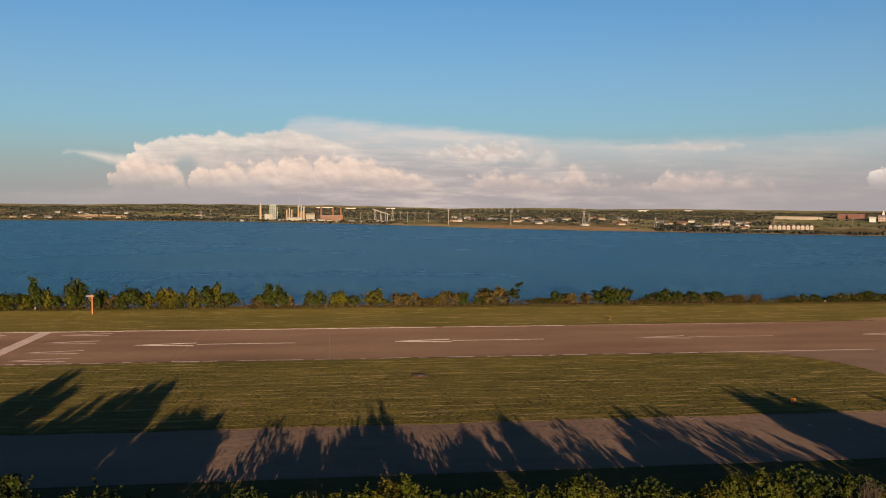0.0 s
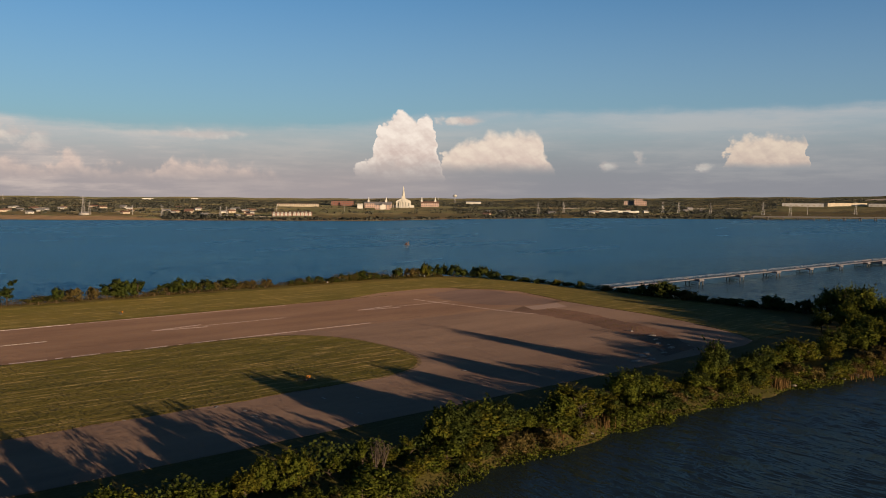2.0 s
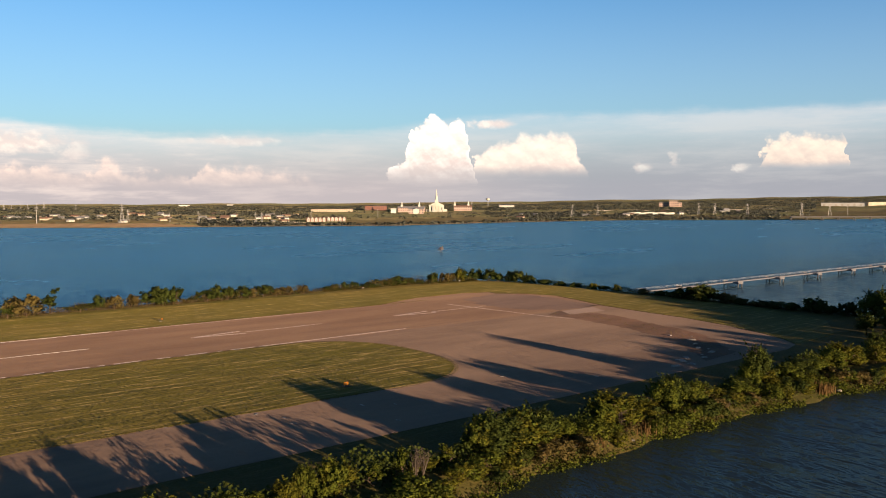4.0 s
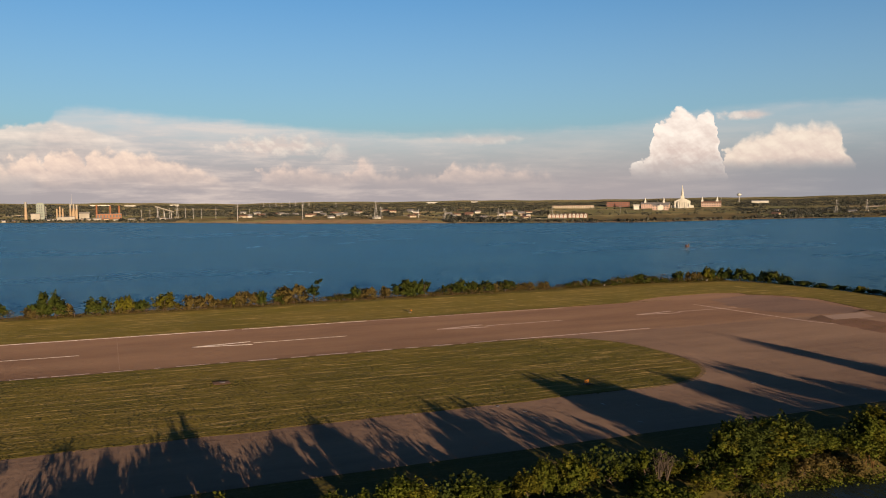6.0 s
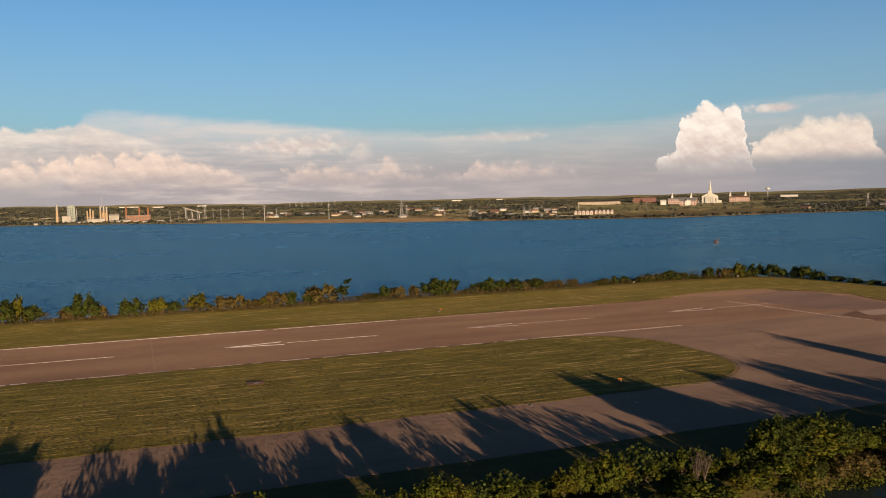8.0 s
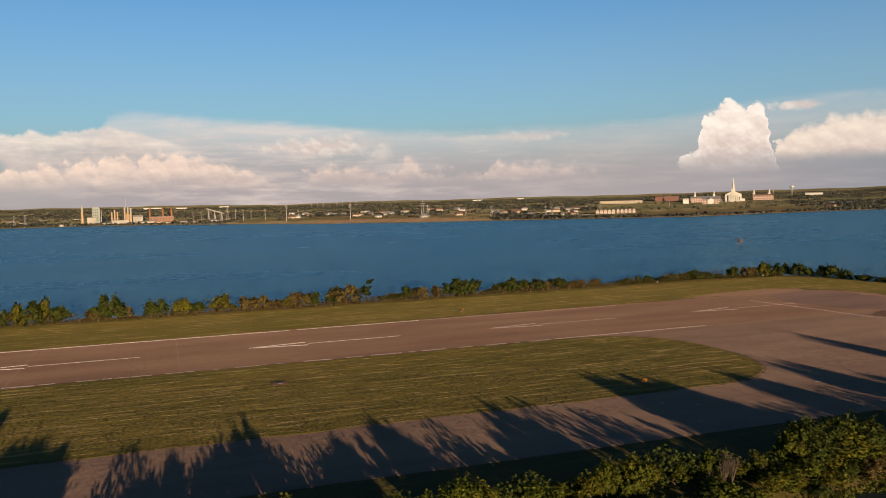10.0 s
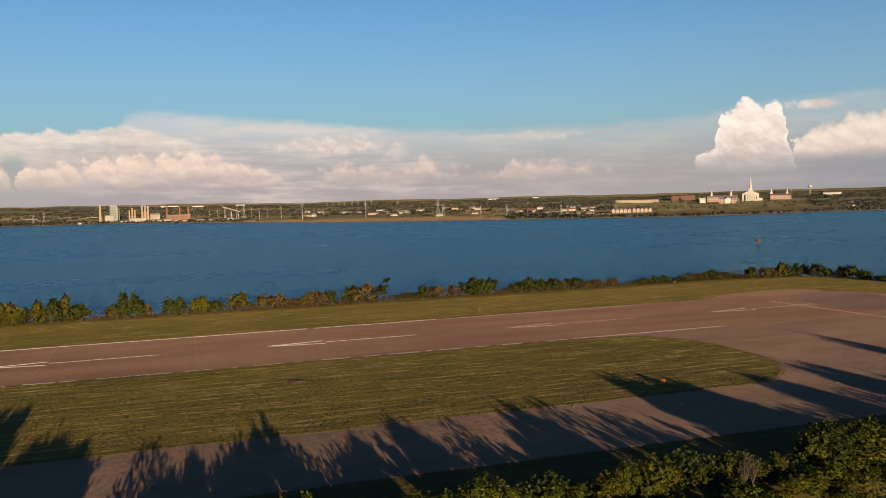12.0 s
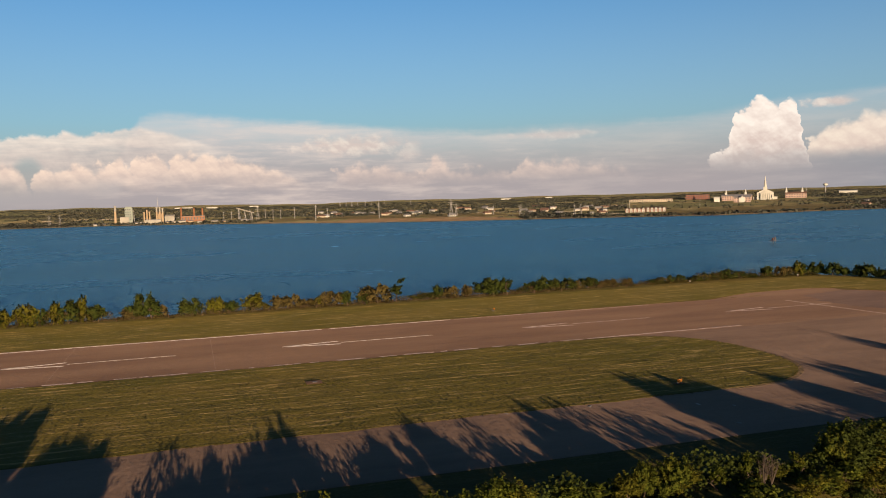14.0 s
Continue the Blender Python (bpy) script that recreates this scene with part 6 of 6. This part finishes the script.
def lattice(h, w):
    """A lattice tower: four raking legs, rings of braces, three pairs of arms."""
    s = thing("pylon", 0, 0, 0, 0, "tall grey steel lattice pylon", "pylon", "power line pylons")
    for a, b in ((-1, -1), (1, -1), (1, 1), (-1, 1)):
        Shape().tube((a * w, b * w, -2), (a * w * 0.3, b * w * 0.3, h * 0.65), 0.3, 0.24, 4).tube((a * w * 0.3, b * w * 0.3, h * 0.65), (0, 0, h), 0.24, 0.12, 4).make("leg", STEEL, s)
    for i in range(6):
        u0, u1 = i / 6, (i + 1) / 6
        k0, k1 = w * (1 - 0.7 * u0), w * (1 - 0.7 * u1)
        z0, z1 = u0 * h * 0.65, u1 * h * 0.65
        b = Shape()
        for y in (-1, 1):
            b.tube((-k0, y * k0, z0), (k1, y * k1, z1), 0.13, 0.13, 3).tube((k0, y * k0, z0), (-k1, y * k1, z1), 0.13, 0.13, 3)
            b.tube((y * k0, -k0, z0), (y * k1, k1, z1), 0.13, 0.13, 3)
        b.make("brace", STEEL, s)
    for i, u in enumerate((0.68, 0.8, 0.92)):
        Shape().tube((-w * (1.5 - 0.2 * i), 0, h * u), (w * (1.5 - 0.2 * i), 0, h * u), 0.18, 0.18, 4).make("arm", STEEL, s)
    return s


def monopole(h):
    s = thing("power_pole", 0, 0, 0, 0, "slim pale power pole with crossarms", "power pole", "power poles")
    Shape().tube((0, 0, -2), (0, 0, h), 0.55, 0.3, 7).make("shaft", STEEL, s)
    for u in (0.78, 0.88, 0.97):
        Shape().tube((-2.6, 0, h * u), (2.6, 0, h * u), 0.16, 0.16, 4).make("arm", STEEL, s)
    return s


PY, MP = lattice(28, 3.2), monopole(25)
PYLONS = [(17.1, 1308, 1.0), (17.45, 1331, 0.72), (4.09, 1569, 0.92), (2.9, 1665, 0.8), (21.8, 1260, 0.62), (25.45, 1262, 0.6), (25.86, 1280, 0.6), (58.0, 1640, 0.8), (61.2, 1650, 0.9), (62.8, 1660, 0.9), (66.5, 1800, 0.9), (68.5, 1850, 0.9), (73.5, 1900, 0.8),
          (10.0, 2742, 0.7), (10.4, 2750, 0.75), (10.8, 2760, 0.7), (11.3, 2780, 0.75), (11.7, 2800, 0.7), (12.2, 2830, 0.75), (12.6, 2850, 0.75), (9.6, 2700, 0.7), (14.4, 2600, 0.6), (55, 1700, 0.8), (56, 1700, 0.8),
          (-8.6, 1830, 0.8), (-8.0, 1830, 0.8), (82.5, 2900, 0.9), (83.5, 2900, 0.9), (86, 2950, 0.9), (103, 3000, 0.7), (48.5, 1600, 0.8), (46.8, 1560, 0.8)]
POLES = [(5.09, 1550, 0.8), (6.52, 1525, 0.85), (7.91, 1392, 1.05), (12.18, 1348, 0.98), (20, 1320, 0.6), (1.9, 1690, 0.7), (2.4, 1690, 0.7), (3.6, 1640, 0.8), (4.6, 1640, 0.8), (5.6, 1600, 0.7), (8.7, 1500, 0.7), (74.5, 1950, 0.9),
          (40.0, 2201, 0.9), (77, 2200, 0.8), (63.8, 1700, 0.7), (71, 1800, 0.8), (29.1, 1500, 0.6), (33.6, 1700, 0.6)]
for p, spots in ((PY, PYLONS), (MP, POLES)):
    for az, r, s in spots:
        x, y, z = at(az, r)
        plant(p, x, y, s, -az, 1.0, z)

# campus on the hill
for az, r, w in ((29.45, 1408, 32), (30.8, 1424, 32)):
    b = building("apartment_block", az, r, w, 14, 5.0, BRICK, "brick terraced apartment block with white gables", "apartments", pitch=2.2, roof=ROOF_RED)
    for i in range(5):
        x = (i + 0.5) / 5 * w - w / 2
        Shape().box(x, -7.2, -2, w / 8, 1.2, 7.4).gable(x, -7.0, 5.4, w / 8, 2.4, 1.9, 90, 0.2).make("gable_bay", WHITE, b)
        for z in (0.6, 3.2):
            Shape().box(x, -7.85, z, w / 16, 0.2, 1.3).make("window", DARK_GLASS, b)
building("dormitory", 30.5, 2164, 104, 20, 6, CREAM, "long low cream dormitory with a flat roof", rows=2, cols=18, roof=PINK_STONE)
building("college_hall", 33.46, 2235, 58, 20, 11, BRICK, "red brick college hall with a flat roof", rows=2, cols=10, roof=ROOF_RED)
building("gate_house", 34.66, 2049, 13, 10, 8, WHITE, "small white gabled house", "house", pitch=4, roof=WHITE)
hall = building("brick_hall", 35.88, 2112, 68, 18, 10, PINK_STONE, "pinkish brick hall with two white cupolas", pitch=4, roof=ROOF_GREY, rows=2, cols=12)
wing = building("portico_hall", 36.2, 1900, 34, 16, 10, PINK_STONE, "pinkish hall with a white portico", pitch=4, roof=ROOF_GREY, rows=2, cols=6)


def cupola(parent, x, z, s=1.0):
    c = Shape().box(x, 0, z, 5 * s, 5 * s, 5 * s).tube((x, 0, z + 5 * s), (x, 0, z + 8 * s), 1.8 * s, 1.6 * s, 8).tube((x, 0, z + 8 * s), (x, 0, z + 13 * s), 1.9 * s, 0.1, 8)
    return c.make("cupola", WHITE, parent, "white cupola")


cupola(hall, -24, 13)
cupola(hall, 20, 13)
Shape().box(0, -8.8, -2, 12, 2, 13).gable(0, -8.6, 11, 12, 3, 3, 90).make("portico", WHITE, wing)
tw = building("tower_hall", 39.4, 2162, 46, 18, 10, PINK_STONE, "pinkish brick hall between two pale towers", pitch=4, roof=ROOF_RED, rows=2, cols=8)
cupola(tw, -21, 11, 1.1)
cupola(tw, 14, 11, 1.1)
church = far_thing("church", 37.6, 2121, "white church with a tall slender spire", "church")
Shape().box(0, 6, -3, 37, 40, 19).make("nave", WHITE, church)
Shape().gable(0, 6, 16, 40, 37, 9, 90, 0.8).make("roof", WHITE, church, "white pitched roof")
porch = Shape().box(0, -15.5, -3, 24, 4, 17).gable(0, -15, 14, 5, 24, 6, 90, 0.5).make("portico", WHITE, church)
for i in range(6):
    Shape().tube((-10 + i * 4, -18.4, -2), (-10 + i * 4, -18.4, 14), 0.8, 0.7, 8).make("column", WHITE, porch)
Shape().box(0, -8, 18, 9, 9, 11, 0, 0.2).make("tower", WHITE, church)
Shape().tube((0, -8, 29), (0, -8, 35), 3.4, 3.0, 8).make("belfry", WHITE, church)
Shape().tube((0, -8, 35), (0, -8, 56), 3.0, 0.12, 8).make("spire", WHITE, church, "slender white spire")
for x in (-22.5, 22.5):
    Shape().box(x, 2, -3, 8, 14, 9).make("side_wing", WHITE, church)
for x in (-13, 13):
    Shape().box(x, -14.1, 3, 3, 0.3, 8).make("window", DARK_GLASS, church)
tank = far_thing("water_tower", 41.1, 2837, "pale water tower on a thin stem", "water tower")
Shape().tube((0, 0, -3), (0, 0, 22), 1.4, 1.2, 8).make("stem", STEEL, tank)
Shape().tube((0, 0, 20), (0, 0, 23), 2.0, 7, 14).tube((0, 0, 23), (0, 0, 26), 7, 7, 14).tube((0, 0, 26), (0, 0, 29), 7, 2, 14).make("tank", WHITE, tank)
building("low_hall", 42.37, 2720, 48, 20, 7, WHITE, "low white hall on the slope", pitch=2, roof=WHITE)
building("hotel", 53.2, 2445, 62, 20, 11, PINK_STONE, "pinkish stepped hotel block", rows=2, cols=10)
building("hotel_tower", 53.4, 2430, 24, 16, 17, PINK_STONE, "pinkish taller hotel block", rows=3, cols=5)
# warehouses: bearings of their two ends, metres behind the shore, height
for az0, az1, back, h, mat, text in ((62.3, 64.7, 860, 7, SHED_SHADE_GREY, "long grey-white warehouse side in shade"), (64.75, 67.1, 850, 7, CREAM, "long sunlit cream warehouse"), (67.2, 69.25, 800, 6.5, SHED_SHADE_GREY, "long grey-white warehouse side in shade"),
                                     (69.3, 71.3, 790, 6.5, CREAM, "long sunlit cream warehouse"), (74.4, 76.4, 420, 6, PINK_STONE, "long pinkish warehouse by the shore"), (78.5, 80.6, 230, 6.5, SHED_SHADE_GREY, "long grey-white warehouse behind trees"), (80.65, 83.1, 240, 6.5, CREAM, "very long pale warehouse behind trees"),
                                     (83.2, 86.3, 250, 8.0, CREAM, "very long bright warehouse behind trees"), (86.9, 88.6, 250, 7.5, WHITE, "white warehouse behind trees"), (89.3, 90.6, 300, 7, SHED_SHADE_GREY, "grey-white warehouse behind trees")):
    az = (az0 + az1) / 2
    r = float(lerp(SHORE, az)) + back
    # grey blocks are shaded sides, painted greyer; cream ones are the sunlit sides
    sunny = mat is not SHED_SHADE_GREY
    w = 2 * r * math.tan(radians((az1 - az0) / 2)) * (1.25 if sunny else 1.0)
    shed = building("warehouse", az, r, w, 14 if sunny else 40, h, mat, text, "warehouse", roof=mat, group="lakeside warehouses", turn=42 if sunny else 0)
    for i in range(int(w / 14)):
        Shape().box(-w / 2 + 7 + 14 * i, -7.1 if sunny else -20.1, 0.4, 5, 0.4, 3.4).make("loading_door", SHED_PALE, shed)
building("silo_block", 77.05, float(lerp(SHORE, 77.05)) + 250, 16, 14, 12, WHITE, "tall white silo block")
for az, r, w in ((-0.57, 3300, 66), (1.2, 3290, 40), (3.9, 3290, 34), (20.9, 3290, 40), (23.8, 3290, 26), (86.2, 3300, 40), (88.0, 3300, 30)):
    building("ridge_building", az, r, w, 20, 5, WHITE, "white building on the wooded ridge", group="ridge buildings")
# trailers on the eastern shore
for i in range(11):
    t = far_thing("trailer", 50.6 + i * 0.27, 1672 + (i % 3) * 14, "white box trailer parked near the shore", "trailer", "parked trailers", (i * 37) % 25)
    Shape().box(0, 0, 1.0, 14 if i % 2 else 10, 3.4, 3.4, 0, 0.1).make("box", WHITE, t)
    for x in (-3.5, 3.0):
        Shape().tube((x, -1.2, 0.5), (x, 1.2, 0.5), 0.5, 0.5, 8).make("axle", BLACK, t)


# houses
def house(w, d, h, roof, wall, label):
    b = thing("house", 0, 0, 0, 0, label, "house", "far houses")
    front = Shape().box(0, 0, -2, w, d, h + 2).make("wall", wall, b)
    Shape().gable(0, 0, h, w, d, 2.6, 0, 0.6).make("roof", roof, b)
    Shape().box(w * 0.25, -d / 2 - 0.05, 0.9, 1.6, 0.2, 1.4).make("window", DARK_GLASS, front)
    Shape().box(-w * 0.1, -d / 2 - 0.05, 0, 1.2, 0.2, 2.1).make("door", ROOF_RED, front)
    return b


H1, H2, H3 = house(15, 10, 3.2, ROOF_RED, CREAM, "brown-roofed cream house among trees"), house(17, 11, 3.4, ROOF_RED, BRICK, "brown-roofed brick house among trees"), house(13, 9, 3.2, ROOF_GREY, WHITE, "small white house with a grey roof")
hr = random.Random(8)
for az, r in [(110.6, 795), (111.1, 818), (111.8, 800), (112.5, 812), (113.1, 795), (113.8, 800), (114.4, 785), (115.1, 800), (115.8, 790), (116.5, 805), (117.2, 800), (117.9, 815), (118.6, 825),
              (111, 880), (112.2, 875), (113.4, 880), (114.6, 870), (115.8, 880), (117.0, 885), (118.2, 890), (110.5, 960), (112.4, 980), (114.2, 970), (116.1, 990), (117.7, 980), (111.5, 1150), (113.9, 1200), (116.0, 1180), (117.5, 1300), (112.6, 1420), (114.8, 1500), (116.8, 1380), (111.9, 1700), (113.3, 1640), (115.4, 1760), (118.0, 1600)]:
    x, y, z = at(az, r * 1.14 + hr.uniform(-8, 8))
    plant(hr.choice((H1, H2, H2, H3)), x, y, hr.uniform(0.62, 0.95), -az + hr.uniform(-60, 60), 1.0, z)
for i in range(84):
    az = hr.choice((hr.uniform(8, 20), hr.uniform(8, 20), hr.uniform(-21, -12), hr.uniform(22, 28), hr.uniform(41, 58)))
    x, y, z = at(az, float(lerp(SHORE, az)) + hr.uniform(110, 620))
    plant(hr.choice((H3, H3, H1)), x, y, hr.uniform(0.6, 0.95), -az + hr.uniform(-40, 40), 1.0, z + 0.3)

# trees that stand along the housing shore
for i in range(36):
    az = 110.2 + i * 0.26 + hr.uniform(-0.12, 0.12)
    x, y, z = at(az, float(lerp(SHORE, az)) + hr.uniform(14, 60))
    plant(hr.choice((F1, F1, F2)), x, y, hr.uniform(1.1, 1.6) if i < 5 else hr.uniform(0.3, 0.75), hr.uniform(0, 360), 1.3, z)

# the spit before the houses
spit_line = [(916, -287), (860, -271), (790, -258), (712, -244), (690, -262), (740, -300), (860, -330), (960, -335), (975, -318)]
sx, sy = np.meshgrid(np.arange(680, 990, 5.0), np.arange(-345, -235, 4.0))
sd = inside_distance(sx, sy, spit_line) + 1.5 * np.sin(sx / 11) * np.sin(sy / 7)
spit = sheet("spit_ground", sx, sy, LAKE + np.clip(sd * 0.14, -1.5, 1.3), ISLET_GREEN)
tagged(spit, "low dark grassy spit before the houses", "shore", kind="structure")
sr = random.Random(12)
for i in range(16):
    u = i / 15
    x, y = 905 - 150 * u + sr.uniform(-4, 4), -300 - 12 * math.sin(u * 3) + sr.uniform(-6, 10)
    plant(sr.choice((F1, F1, F2)), x, y, (0.35 + 1.1 * min(1, u * 2.2)) * sr.uniform(0.8, 1.15), sr.uniform(0, 360), 1.25, LAKE + 0.9)

for i in range(26):
    u = sr.random()
    plant(sr.choice((F1, F2, F4)), 712 + 190 * u + sr.uniform(-4, 4), -250 - 40 * u + sr.uniform(-10, 1), sr.uniform(0.25, 0.7), sr.uniform(0, 360), 1.5, LAKE + 0.7)
for i in range(7):
    plant(F1, 800 + 9 * i + sr.uniform(-3, 3), -276 - 2 * i + sr.uniform(-5, 4), sr.uniform(1.3, 2.2), sr.uniform(0, 360), 1.1, LAKE + 0.9)

# weedy islet
isle = [(556, -244), (520, -231), (470, -246), (425, -300), (440, -420), (600, -430), (622, -335), (592, -268)]
ix, iy = np.meshgrid(np.arange(410, 640, 4.0), np.arange(-440, -222, 4.0))
idd = inside_distance(ix, iy, isle) + 2 * np.sin(ix / 9) * np.sin(iy / 7)
islet = sheet("islet", ix, iy, LAKE + np.clip(idd * 0.12, -1.5, 0.9), ISLET_GREEN)
tagged(islet, "low dark weedy islet off the shore", "islet", kind="structure")
gi = np.random.default_rng(4)
px, py = gi.uniform(420, 630, 2200), gi.uniform(-435, -228, 2200)
ok = inside_distance(px, py, isle) > 2
pts = np.stack([px[ok], py[ok], LAKE + 0.7 + gi.uniform(0, 0.5, ok.sum())], 1)
tagged(leaf_cloud("islet_weeds", pts, gi.uniform(0.5, 1.1, len(pts)), SUBURB_LEAF, None, gi, 0.35), "dark weeds covering the islet", "weeds", kind="stuff")

# ---- long road bridge over the lake ----
BA, BB = Vector((1262, 712, 0)), Vector((2821, -872, 0))
blen = (BB - BA).length
bridge = thing("road_bridge", BA.x, BA.y, LAKE, math.degrees(math.atan2(BB.y - BA.y, BB.x - BA.x)), "long low concrete road bridge on many piers", "bridge")
span = 24.0
bn = int(blen / span)
d0 = Shape().box(0, 0, 4.2, span - 0.2, 11, 0.8).box(0, 5.3, 5.2, span - 0.2, 0.4, 0.9).box(0, -5.3, 5.2, span - 0.2, 0.4, 0.9).make("deck_span", BRIDGE, bridge)
d0.location = (span / 2, 0, 0)
c0 = Shape().box(0, 0, 3.2, 1.4, 10.5, 1.0).tube((0, -3.6, -5), (0, -3.6, 3.3), 0.7, 0.7, 8).tube((0, 3.6, -5), (0, 3.6, 3.3), 0.7, 0.7, 8).make("pier", BRIDGE, bridge)
for i in range(1, bn):
    repeat(d0.data, "deck_span", bridge, span * (i + 0.5))
    repeat(c0.data, "pier", bridge, span * i)
boat = thing("work_boat", 1395, 432, LAKE, -40, "long low white boat on the far water", "boat")
Shape().box(0, 0, -0.5, 18, 5, 1.9, 0, -0.3).make("hull", WHITE, boat)
cabin = Shape().box(2, 0, 1.4, 9, 4, 1.5, 0, 0.2).make("cabin", WHITE, boat)
Shape().box(2, -1.95, 1.8, 7, 0.15, 0.6).make("window", DARK_GLASS, cabin)
